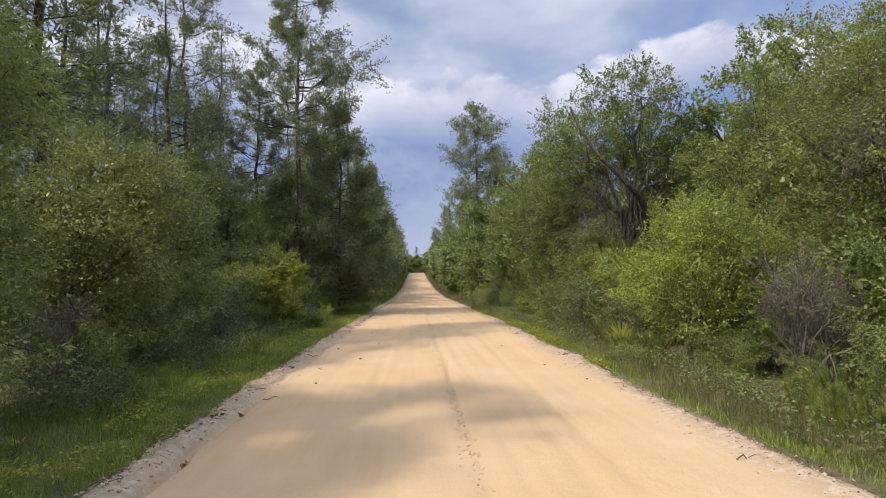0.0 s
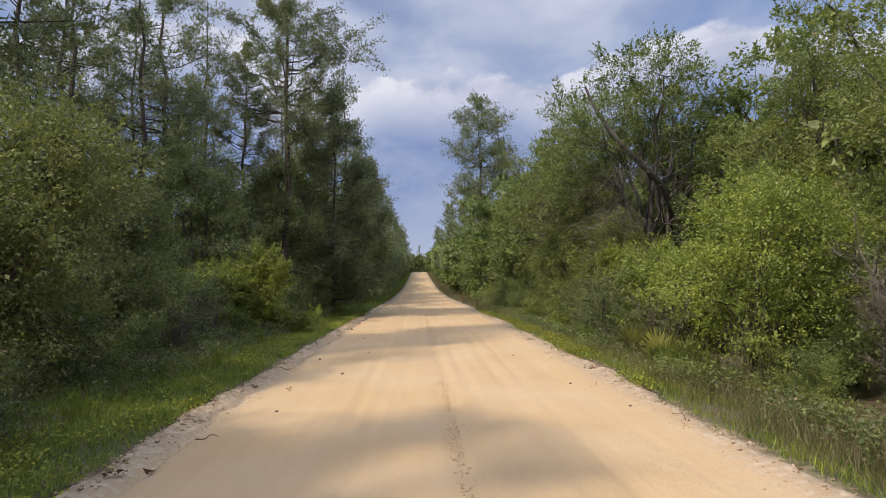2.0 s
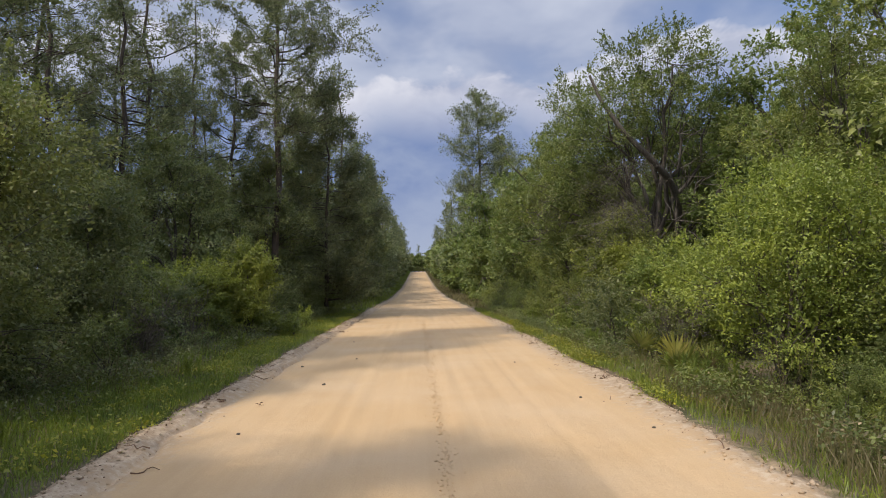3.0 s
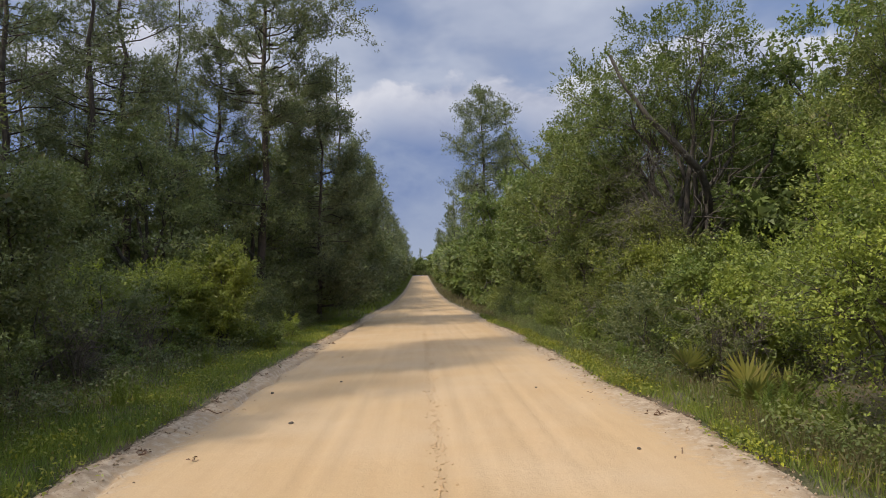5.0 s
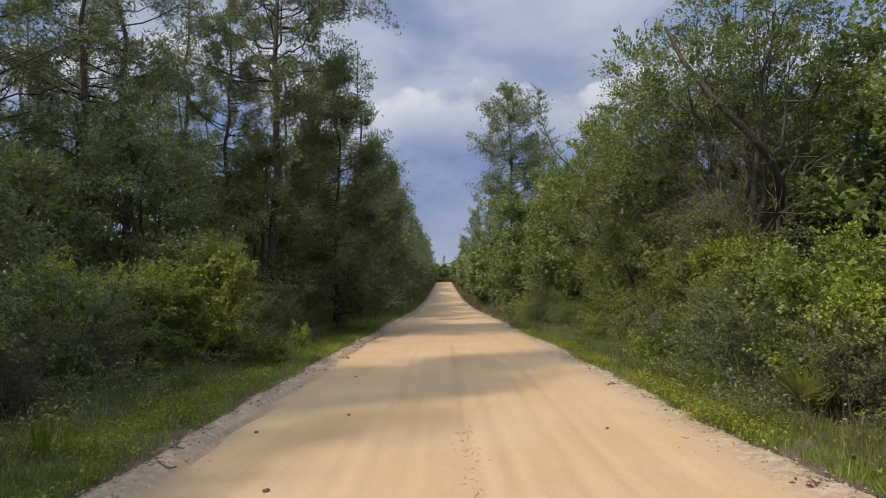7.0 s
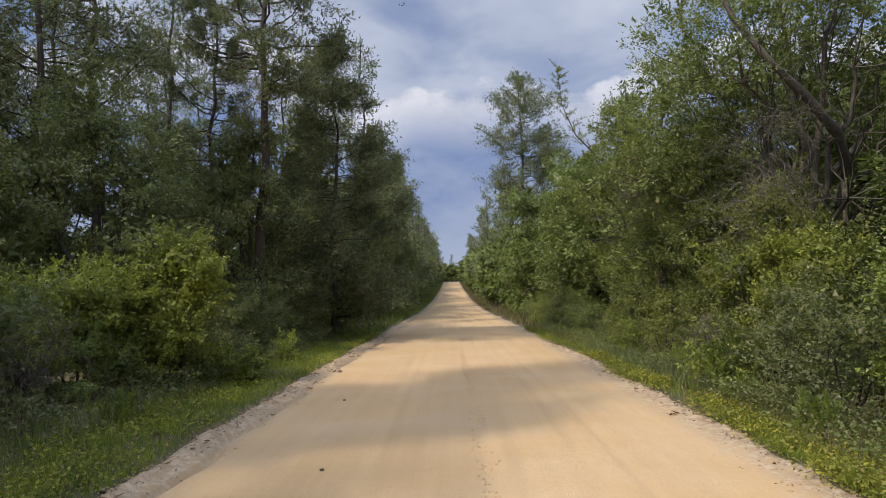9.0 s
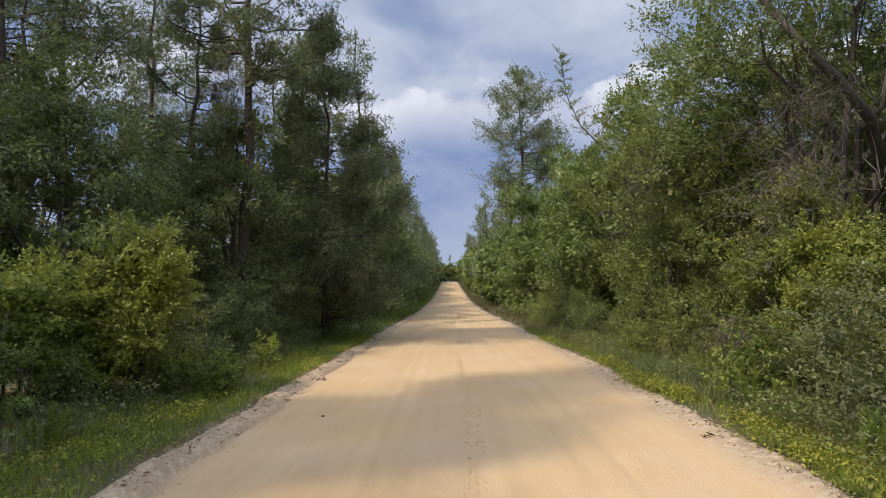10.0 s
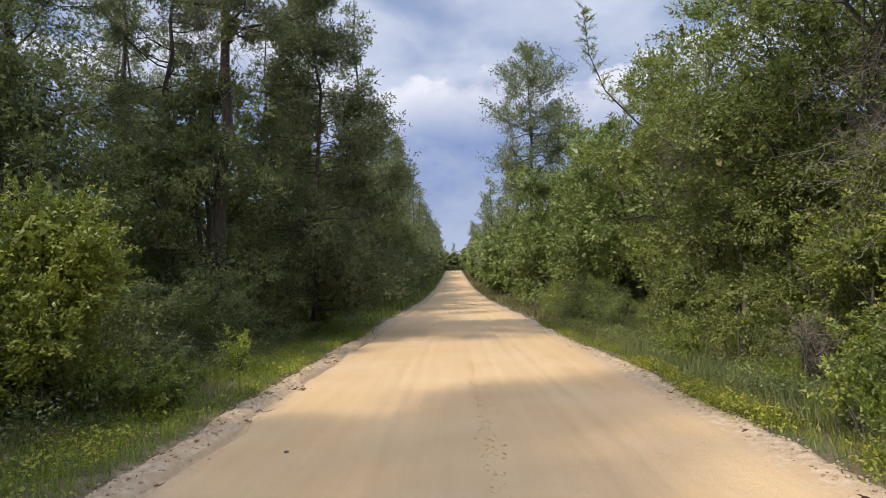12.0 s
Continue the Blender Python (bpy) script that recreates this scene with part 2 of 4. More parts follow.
def bent(rng, start, end, steps, wobble, sag=0.0):
    """A crooked line from start to end."""
    t = np.linspace(0, 1, steps)[:, None]
    line = np.asarray(start) * (1 - t) + np.asarray(end) * t
    sway = rng.normal(0, wobble, (steps, 3)) * np.sin(np.pi * t) ** 0.7
    line += sway
    line[:, 2] += sag * np.sin(np.pi * t[:, 0])
    return line


# ---- plants ----
def broadleaf(name, seed, high, wide, leaf, count, leaf_mat, low=0.12, lobes=10, stems=1, inner=2600, clump=0.33, label="", category="tree", limbs_shown=True, far=False, shoots=0.16, tilt=(0.0, 0.0), hollow=None):
    """A broadleaf tree or shrub: crooked trunk, limbs to each lobe of the crown, twigs to each clump, leaves in clumps and on shoots."""
    rng = np.random.default_rng(seed)
    thing = new(name)
    fork = high * (0.22 if stems == 1 else 0.05)
    thick = 0.015 * high + 0.010
    base = bent(rng, (0, 0, -0.15), (rng.normal(0, 0.05 * wide), rng.normal(0, 0.05 * wide), fork), 6, 0.03 * fork)
    part("trunk", mesh_of("trunk", *tube(base, np.linspace(thick * 1.35, thick, 6), 5 if far else 8), OAK_BARK, True), thing)
    centres, sizes = [], []
    for i in range(lobes):
        share = (i + 0.5) / lobes
        z = high * (low + 0.12 + (0.84 - low - 0.12) * share + rng.uniform(-0.05, 0.05))
        swell = math.sin(math.pi * (0.30 + 0.46 * share)) ** 0.8
        turn = i * 2.4 + rng.uniform(-0.6, 0.6)
        out_by = 0.60 * swell * rng.uniform(0.55, 1.2) if i < lobes - 1 else 0.1
        centres.append((math.cos(turn) * out_by * wide + tilt[0] * share, math.sin(turn) * out_by * wide + tilt[1] * share, z))
        s = wide * rng.uniform(0.30, 0.54)
        sizes.append((s, s * rng.uniform(0.85, 1.15), min(s * 0.85, high * 0.22) * rng.uniform(0.75, 1.1)))
    centres, sizes = np.array(centres), np.array(sizes)
    each = max(5, count // (lobes * (24 if far else 135)))
    twigs, at, out = [], [], []
    for i, (c, s) in enumerate(zip(centres, sizes)):
        limb = bent(rng, base[-1] if stems == 1 else (rng.normal(0, 0.12 * wide), rng.normal(0, 0.12 * wide), 0.0), c, 7, 0.05 * wide, 0.04 * high)
        radii = np.linspace(thick * 0.62, thick * 0.16, 7)
        if limbs_shown:
            part("limb", mesh_of("limb", *tube(limb, radii, 6), OAK_BARK, True), thing)
        elif not far:
            twigs.append(tube(limb[::2], radii[::2], 3))
        d = unit(rng.normal(0, 1, (each, 3)) + np.array([0, 0, 0.25]))
        heads = c + d * s * (rng.uniform(0.30, 1.0, (each, 1)) ** 0.5) * 1.12
        heads[:, 2] = np.maximum(heads[:, 2], rng.uniform(0.08, 0.3, each))
        at.append(heads)
        out.append(d)
        if limbs_shown:
            for g in heads[::3]:
                twigs.append(tube(bent(rng, limb[rng.integers(3, 7)], g, 4, 0.05), np.linspace(thick * 0.14, 0.004, 4), 3))
    at, out = np.concatenate(at), np.concatenate(out)
    n = max(4, int(count * (1 - shoots)) // len(at))
    pick = np.repeat(np.arange(len(at)), n)
    size = clump * rng.uniform(0.5, 1.4, len(at))
    spread = rng.normal(0, 1, (len(pick), 3)) * np.array([1, 1, 0.5])
    spread *= (rng.uniform(0, 1, (len(pick), 1)) ** 0.35) / np.maximum(np.linalg.norm(spread, axis=1, keepdims=True), 0.3)
    place = at[pick] + spread * size[pick][:, None]
    axis = spread * 0.8 + out[pick] * 0.5 + rng.normal(0, 0.55, place.shape) + np.array([0, 0, -0.1])
    face = out[pick] * 0.55 + spread * 0.45 + np.array([0, 0, 0.45]) + rng.normal(0, 0.33, place.shape)
    # shoots that stand out of the crown
    per = 10 if far else 26
    m = max(1, int(count * shoots) // per)
    root = rng.integers(0, len(at), m)
    grow = unit(out[root] * 0.9 + rng.normal(0, 0.35, (m, 3)) + np.array([0, 0, 0.45]))
    reach = clump * rng.uniform(0.8, 2.3, m)
    run = rng.uniform(0.15, 1.0, (m, per))
    along = at[root][:, None] + grow[:, None] * (run * reach[:, None])[..., None]
    along[..., 2] -= 0.25 * reach[:, None] * run ** 2 * rng.uniform(-0.3, 1.2, (m, 1))
    along = along.reshape(-1, 3) + rng.normal(0, 0.02, (m * per, 3))
    axis2 = np.repeat(grow, per, 0) * 0.7 + rng.normal(0, 0.6, (m * per, 3))
    face2 = np.array([0, 0, 1.0]) + rng.normal(0, 0.5, (m * per, 3))
    place, axis, face = np.concatenate([place, along]), np.concatenate([axis, axis2]), np.concatenate([face, face2])
    keep = place[:, 2] > 0.03
    if hollow is not None:
        keep &= np.linalg.norm((place - hollow[0]) / hollow[1], axis=1) + rng.normal(0, 0.12, len(place)) > 1
    place, axis, face = place[keep], axis[keep], face[keep]
    long = leaf * rng.uniform(0.6, 1.3, len(place))
    leaves = [needles_of(place, axis, face, long, long * rng.uniform(0.55, 0.85, len(place)))]
    pick = rng.integers(0, lobes, inner)
    d = unit(rng.normal(0, 1, (inner, 3)))
    core = centres[pick] + d * sizes[pick] * rng.uniform(0.1, 0.66, (inner, 1))
    core[:, 2] = np.maximum(core[:, 2], 0.15)
    if hollow is not None:
        core[:, 1] = np.maximum(core[:, 1], 0.6)
    long = leaf * rng.uniform(1.6, 2.6, inner)
    leaves.append(needles_of(core, rng.normal(0, 1, (inner, 3)), d + rng.normal(0, 0.4, (inner, 3)), long, long * 0.7))
    part("crown", mesh_of("crown", *joined(leaves), leaf_mat), thing)
    if twigs:
        tagged(part("twig", mesh_of("twig", *joined(twigs), OAK_BARK, True), thing), kind="stuff")
    return tagged(thing, label, category)


def pine(name, seed, high, wide, bare, count, leaf_mat=None, tuft=0.16, needles=7, sparse=1.0, label="", peak=1.0, lean=0.02, split=False, far=False, width=0.27, loose=0.08, twig_size=0.34):
    """A pine: straight trunk, up-swept boughs with side twigs, tufts of needles; bare is the share of the trunk without green."""
    rng = np.random.default_rng(seed)
    thing = new(name)
    thick = 0.0085 * high + 0.02
    spine = bent(rng, (0, 0, -0.2), (rng.normal(0, lean * high), rng.normal(0, lean * high), high), 14, 0.006 * high)
    part("trunk", mesh_of("trunk", *tube(spine, np.linspace(thick, 0.012, 14), 5 if far else 8), PINE_BARK, True), thing)
    boughs = int((30 if far else 46) * sparse)
    wood, heads, outs = [], [], []
    for i in range(boughs):
        share = (i + rng.uniform(0, 1)) / boughs
        z = high * (bare + (0.97 - bare) * share)
        root = np.array([np.interp(z, spine[:, 2], spine[:, k]) for k in range(3)])
        reach = wide * (1 - share ** peak * 0.86) * (0.55 + 0.45 * min(1, share * 4)) * rng.uniform(0.55, 1.15)
        turn = rng.uniform(0, 2 * math.pi)
        tip = root + np.array([math.cos(turn) * reach, math.sin(turn) * reach, reach * rng.uniform(0.05, 0.55)])
        line = bent(rng, root, tip, 6, 0.05 * reach, -0.08 * reach)
        pieces = []
        if far:
            pieces.append(tube(line[::5], (thick * 0.2 * (1.1 - share), 0.006), 3))
        else:
            pieces.append(tube(line, np.linspace(thick * 0.30 * (1.1 - share), 0.006, 6), 4))
        for j in range(max(3, int(7 * reach / wide * 1.6))):
            s = rng.uniform(0.35, 1.0)
            k = min(4, int(s * 5))
            start = line[k] + (line[k + 1] - line[k]) * (s * 5 - k)
            way = np.array([math.cos(turn), math.sin(turn), 0.25]) * 0.6 + rng.normal(0, 0.6, 3)
            end = start + unit(way) * reach * rng.uniform(0.12, twig_size)
            if not far:
                pieces.append(tube(np.array([start, end]), (0.008, 0.003), 3))
            heads.append((start, end))
            outs.append(unit(way))
        heads.append((line[3], tip))
        outs.append(unit(tip - root))
        if split:
            part("bough", mesh_of("bough", *joined(pieces), PINE_BARK, True), thing)
        wood += pieces
    if not split:
        tagged(part("bough", mesh_of("bough", *joined(wood), PINE_BARK, True), thing), kind="stuff")
    for i in range(0 if far else 9):
        z = high * rng.uniform(0.12, max(bare, 0.2) + 0.1)
        root = np.array([np.interp(z, spine[:, 2], spine[:, k]) for k in range(3)])
        turn, reach = rng.uniform(0, 2 * math.pi), wide * rng.uniform(0.3, 0.7)
        tip = root + np.array([math.cos(turn) * reach, math.sin(turn) * reach, reach * rng.uniform(-0.1, 0.3)])
        part("dead_bough", mesh_of("dead_bough", *tube(bent(rng, root, tip, 5, 0.06 * reach), np.linspace(0.02, 0.005, 5), 4), PINE_BARK, True), thing, "bare grey bough")
    a = np.array([g[0] for g in heads])
    b = np.array([g[1] for g in heads])
    o = np.array(outs)
    n = max(2, count // len(a))
    pick = np.repeat(np.arange(len(a)), n)
    s = rng.uniform(0.2, 1.08, (len(pick), 1))
    at = a[pick] * (1 - s) + b[pick] * s + rng.normal(0, loose, (len(pick), 3))
    pick2 = np.repeat(np.arange(len(at)), needles)
    axis = o[pick][pick2] * 0.55 + rng.normal(0, 0.62, (len(pick2), 3)) + (0, 0, 0.18)
    long = tuft * rng.uniform(0.7, 1.25, len(pick2))
    part("crown", mesh_of("crown", *needles_of(at[pick2], axis, rng.normal(0, 1, (len(pick2), 3)), long, long * width), leaf_mat or PINE_LEAF), thing)
    return tagged(thing, label, "tree")


# ---- ground and road ----
def rise(y):
    """Height of the land along the road."""
    return float(np.interp(y, (-400, 20, 42, 65, 105, 150, 235, 262, 900, 2500), (0, 0, -0.12, -0.28, 0.15, 1.5, 4.5, 4.7, 5.0, 5.0)))


def edge_left(y):
    return -2.47 + 0.16 * noise.noise((0, y * 0.35, 3.1)) + 0.07 * noise.noise((0, y * 1.7, 7.7))


def edge_right(y):
    return 3.10 + 0.20 * noise.noise((5, y * 0.30, 1.3)) + 0.08 * noise.noise((5, y * 1.6, 4.4))


def fall(x, y):
    """The land falls away gently beyond the road's right edge and rises beyond its left one."""
    if x > edge_right(y):
        return -min(0.22, 0.13 * (x - edge_right(y)))
    return min(0.25, 0.05 * max(0.0, edge_left(y) - x))


def build_ground():
    xs = np.concatenate([np.linspace(-1500, -60, 10), np.linspace(-50, -9, 12), np.linspace(-8, 9, 60), np.linspace(10, 52, 12), np.linspace(62, 1500, 10)])
    ys = np.concatenate([np.linspace(-1200, -40, 10), np.linspace(-30, 45, 190), np.linspace(46, 300, 90), np.linspace(330, 2500, 12)])
    verts = []
    for y in ys:
        for x in xs:
            z = rise(y)
            off = max(edge_left(y) - x, x - edge_right(y))
            if off < 0:
                z -= 0.12 * min(1.0, -off / 0.25)
            else:
                z += 0.05 * noise.noise((x * 0.8, y * 0.8, 0)) * min(1, off) + 0.03 * noise.noise((x * 3, y * 3, 2)) * min(1, off * 3) + fall(x, y) + 0.035 * math.exp(-off / 0.25)
            verts.append((x, y, z))
    w = len(xs)
    i = (np.arange(len(ys) - 1)[:, None] * w + np.arange(w - 1)[None]).ravel()
    faces = np.stack([i, i + 1, i + w + 1, i + w], -1)
    ob = new("ground", mesh_of("ground", verts, faces, SOIL, True))
    tagged(ob, "sandy forest floor with brown leaf litter and moss", "ground", kind="structure")


RUTS = ((-0.62, 0.06, 0.026), (-0.38, 0.05, 0.022), (-0.12, 0.06, 0.014), (0.47, 0.08, 0.034), (0.80, 0.06, 0.018), (1.32, 0.07, 0.020), (1.62, 0.05, 0.024), (2.15, 0.08, 0.014), (-1.3, 0.10, 0.012))


def road_height(x, y, a, b):
    s = (x - a) / (b - a)
    z = rise(y) + 0.035 * math.sin(math.pi * min(1, max(0, s)))
    for c, wide, deep in RUTS:
        c += 0.10 * noise.noise((c, y * 0.12, 0))
        z -= deep * math.exp(-((x - c) / wide) ** 2) * (0.65 + 0.6 * noise.noise((c * 9, y * 0.5, 2)))
    z += 0.012 * noise.noise((x * 2.2, y * 1.1, 0)) + 0.007 * noise.noise((x * 7, y * 5, 0))
    near = min(x - a, b - x)
    z -= 0.085 * math.exp(-((x - a - 0.40 - 0.06 * noise.noise((0, y * 0.8, 4))) / 0.045) ** 2) * max(0, 0.7 + noise.noise((3, y * 0.3, 8)))
    z += (0.06 if x < 0 else 0.04) * math.exp(-((near - 0.17) / 0.13) ** 2) * (0.75 + 0.8 * noise.noise((x * 3, y * 2.5, 5)) + 0.8 * noise.noise((x * 11, y * 9, 5)))
    return z


def build_road():
    ys = np.concatenate([np.linspace(-30, 1, 60), np.linspace(1.1, 32, 260), np.linspace(32.5, 70, 80), np.linspace(72, 262, 60)])
    shares = np.concatenate([np.linspace(0, 0.12, 22), np.linspace(0.13, 0.87, 72), np.linspace(0.88, 1, 12)])
    verts = []
    for y in ys:
        a, b = edge_left(y), edge_right(y)
        for s in shares:
            x = a + (b - a) * s
            z = road_height(x, y, a, b)
            if s in (0.0, 1.0):
                z -= 0.2
            verts.append((x + (0.05 * (2 * s - 1) if s in (0.0, 1.0) else 0), y, z))
    w = len(shares)
    i = (np.arange(len(ys) - 1)[:, None] * w + np.arange(w - 1)[None]).ravel()
    ob = new("road", mesh_of("road", verts, np.stack([i, i + 1, i + w + 1, i + w], -1), SAND, True))
    tagged(ob, "pale tan sand road with faint wheel ruts", "road", kind="structure")


build_ground()
build_road()


def stand(ob, x, y, turn=0.0, scale=1.0):
    """Put a first-built thing in its place."""
    ob.matrix_basis = pose(x, y, rise(y) + min(0.0, fall(x, y)) + 0.02, 0, 0, turn) @ Matrix.Scale(scale, 4)
    return ob


def again(ob, x, y, turn=0.0, scale=1.0, label=""):
    other = copy_thing(ob, pose(x, y, rise(y) + min(0.0, fall(x, y)) + 0.02, 0, 0, turn))
    other.scale = (scale, scale, scale)
    return tagged(other, label)


# ---- trees and shrubs, one by one ----
TALL_PINE = "tall slender pine with a sparse dark needle crown"
PLACED = []


def put(ob, x, y, turn=0.0):
    PLACED.append((x, y))
    return stand(ob, x, y, turn)


# left side, nearest first
put(broadleaf("oak_tree", 11, 4.9, 2.2, 0.044, 92000, SCRUB_LEAF, low=0.0, lobes=12, label="dense green scrub oak with foliage down to the verge"), -5.3, 6.2)
put(broadleaf("oak_tree", 12, 4.2, 2.0, 0.046, 80000, SCRUB_LEAF, low=0.0, lobes=12, label="dense rounded scrub oak overhanging the grassy verge"), -5.3, 10.3, 40)
put(broadleaf("oak_tree", 13, 3.9, 2.0, 0.056, 44000, DARK_LEAF, low=0.0, label="dark green scrub oak among low brush"), -6.4, 14.8, 80)
put(broadleaf("shrub", 14, 2.55, 0.95, 0.050, 26000, BRIGHT_LEAF, low=0.0, lobes=9, stems=2, clump=0.22, shoots=0.55, label="bright green leafy shrub with a pointed top by the road", category="shrub"), -4.15, 19.95, 10)
put(broadleaf("shrub", 18, 2.0, 1.25, 0.050, 24000, BRIGHT_LEAF, low=0.0, lobes=9, stems=3, clump=0.22, shoots=0.5, label="bright green leafy shrub with a broad low crown", category="shrub"), -5.3, 19.3, 60)
put(broadleaf("shrub", 19, 3.3, 1.3, 0.07, 13000, YELLOW_LEAF, low=0.0, lobes=9, stems=2, clump=0.26, shoots=0.45, label="pale green leafy shrub below dark pines", category="shrub"), -4.7, 33.6, 60)
put(broadleaf("oak_tree", 15, 6.6, 2.6, 0.065, 48000, DARK_LEAF, low=0.02, label="dark shaded evergreen oak behind a bright shrub"), -7.4, 23.5, 120)
put(broadleaf("oak_tree", 16, 7.0, 2.4, 0.07, 42000, DARK_LEAF, low=0.02, label="dark shaded evergreen oak beneath tall pines"), -5.7, 28.0, 200)
lone_pine = put(pine("pine_tree", 21, 16.6, 3.9, 0.42, 22000, needles=4, sparse=1.3, tuft=0.10, twig_size=0.62, loose=0.11, split=True, label="tall slender pine with an open sparse crown"), -5.1, 27.3, 0)
put(pine("pine_tree", 22, 15.4, 4.2, 0.30, 17000, needles=3, sparse=1.1, split=True, tuft=0.095, twig_size=0.6, loose=0.13, label="tall dark pine with heavy irregular boughs"), -9.4, 27.0, 30)
put(pine("pine_tree", 23, 10.4, 3.1, 0.05, 33000, needles=3, loose=0.17, peak=1.35, split=True, sparse=2.1, tuft=0.12, twig_size=0.42, label="dense conical dark green pine beside the road"), -3.7, 31.2, 60)
put(pine("pine_tree", 26, 12.4, 2.4, 0.34, 14000, needles=3, sparse=1.1, split=True, tuft=0.09, twig_size=0.5, label="thin pine with wispy upper boughs"), -7.4, 29.2, 200)
put(broadleaf("shrub", 17, 2.1, 1.2, 0.050, 22000, BRIGHT_LEAF, low=0.0, lobes=7, stems=2, clump=0.22, shoots=0.5, label="bright green shrub beside a larger one", category="shrub"), -6.3, 18.2, 90)
put(pine("pine_tree", 24, 14.8, 3.6, 0.30, 11000, needles=3, sparse=1.2, split=True, tuft=0.10, twig_size=0.5, label=TALL_PINE), -12.4, 24.5, 10)
put(pine("pine_tree", 25, 13.6, 3.0, 0.32, 10000, needles=3, sparse=1.2, split=True, tuft=0.10, twig_size=0.5, label=TALL_PINE), -10.6, 19.5, 70)
# right side
put(broadleaf("shrub", 31, 3.25, 1.35, 0.036, 62000, BRIGHT_LEAF, low=0.10, lobes=13, stems=2, clump=0.27, shoots=0.38, inner=1500, label="bright yellow-green leafy shrub in sunlight", category="shrub"), 5.15, 11.3, 0)
drooping_oak = put(broadleaf("oak_tree", 32, 7.2, 2.5, 0.042, 98000, YELLOW_LEAF, low=0.12, lobes=13, label="yellow-green oak with drooping fine branches"), 7.9, 9.4, 30)
put(broadleaf("oak_tree", 33, 9.5, 2.7, 0.08, 30000, YELLOW_LEAF, low=0.06, lobes=13, label="tall yellow-green oak behind roadside brush"), 11.2, 15.6, 60)
spreading_oak = put(broadleaf("oak_tree", 34, 9.9, 4.0, 0.070, 105000, OAK_LEAF, low=0.16, lobes=17, tilt=(-0.6, 0.0), shoots=0.3, hollow=(np.array((0.5, -2.6, 4.5)), np.array((2.6, 2.9, 1.7))), label="broad spreading green oak with dark limbs"), 8.2, 24.4, 0)
olive_oak = put(broadleaf("oak_tree", 35, 9.0, 2.7, 0.066, 62000, YELLOW_LEAF, low=0.02, lobes=13, label="leafy olive-green oak leaning towards the road"), 6.8, 29.8, 90)
put(broadleaf("oak_tree", 37, 10.4, 3.4, 0.10, 40000, OAK_LEAF, low=0.02, lobes=13, label="large green oak crowding the roadside"), 8.2, 37.5, 20)
put(broadleaf("oak_tree", 38, 10.2, 3.0, 0.11, 30000, OAK_LEAF, low=0.02, lobes=12, label="green roadside oak with a rounded top"), 7.6, 45.0, 140)
young_oak = put(broadleaf("oak_tree", 56, 3.8, 1.5, 0.050, 30000, YELLOW_LEAF, low=0.0, lobes=10, stems=2, clump=0.26, shoots=0.3, label="young olive-green oak at the verge"), 6.6, 22.4, 200)
put(broadleaf("oak_tree", 57, 6.2, 1.9, 0.060, 36000, OAK_LEAF, low=0.0, lobes=11, stems=2, clump=0.28, shoots=0.3, label="fresh green oak leaning over the verge"), 6.5, 26.6, 20)
put(broadleaf("oak_tree", 59, 4.2, 1.5, 0.055, 26000, OAK_LEAF, low=0.0, lobes=10, stems=2, clump=0.26, shoots=0.3, label="young green oak crowding the verge"), 6.3, 24.3, 80)
put(broadleaf("shrub", 54, 2.9, 1.3, 0.055, 30000, BRIGHT_LEAF, low=0.0, lobes=9, stems=2, clump=0.24, shoots=0.35, label="bright green leafy shrub under tall oaks", category="shrub"), 5.9, 20.9, 30)
put(broadleaf("shrub", 55, 2.3, 1.2, 0.050, 26000, BRIGHT_LEAF, low=0.0, lobes=8, stems=2, clump=0.22, shoots=0.4, label="bright green shrub above saw palmettos", category="shrub"), 5.7, 16.2, 30)
put(broadleaf("oak_tree", 39, 11.0, 3.4, 0.11, 20000, OAK_LEAF, low=0.04, lobes=13, label="tall green oak behind a spreading oak"), 12.4, 22.6, 100)
put(broadleaf("oak_tree", 40, 8.4, 2.5, 0.052, 72000, YELLOW_LEAF, low=0.02, lobes=11, label="olive-green oak with fine twigs deep in the brush"), 10.9, 18.6, 250)
put(broadleaf("oak_tree", 53, 10.0, 3.0, 0.12, 17000, OAK_LEAF, low=0.04, lobes=12, label="tall green oak deep in the thicket"), 11.0, 28.6, 10)
put(pine("pine_tree", 36, 17.4, 3.5, 0.42, 17000, needles=3, peak=3.0, sparse=2.0, tuft=0.15, loose=0.16, twig_size=0.42, split=True, label="tall pine with a full rounded crown"), 5.6, 54.2, 0)

# ---- the wood on both sides ----
rng = np.random.default_rng(77)
OAKS = "oaks of the wood"
PINES = "pines of the wood"
mid_green = broadleaf("oak_tree", 41, 7.0, 2.5, 0.14, 6500, OAK_LEAF, low=0.0, inner=700, clump=0.42, limbs_shown=False, label="green roadside oak in a dense thicket")
mid_dark = broadleaf("oak_tree", 42, 7.0, 2.6, 0.14, 6500, DARK_LEAF, low=0.0, inner=700, clump=0.42, limbs_shown=False, label="dark green oak in a dense thicket")
mid_yellow = broadleaf("oak_tree", 43, 6.4, 2.6, 0.14, 6500, YELLOW_LEAF, low=0.0, inner=700, clump=0.42, limbs_shown=False, label="yellow-green oak in a dense thicket")
far_green = broadleaf("oak_tree", 51, 7.0, 2.6, 0.39, 1550, OAK_LEAF, low=0.0, inner=220, clump=0.5, limbs_shown=False, far=True, label="distant green oak in a dense thicket")
far_dark = broadleaf("oak_tree", 52, 7.0, 2.6, 0.39, 1550, DARK_LEAF, low=0.0, inner=220, clump=0.5, limbs_shown=False, far=True, label="distant dark green oak in a dense thicket")
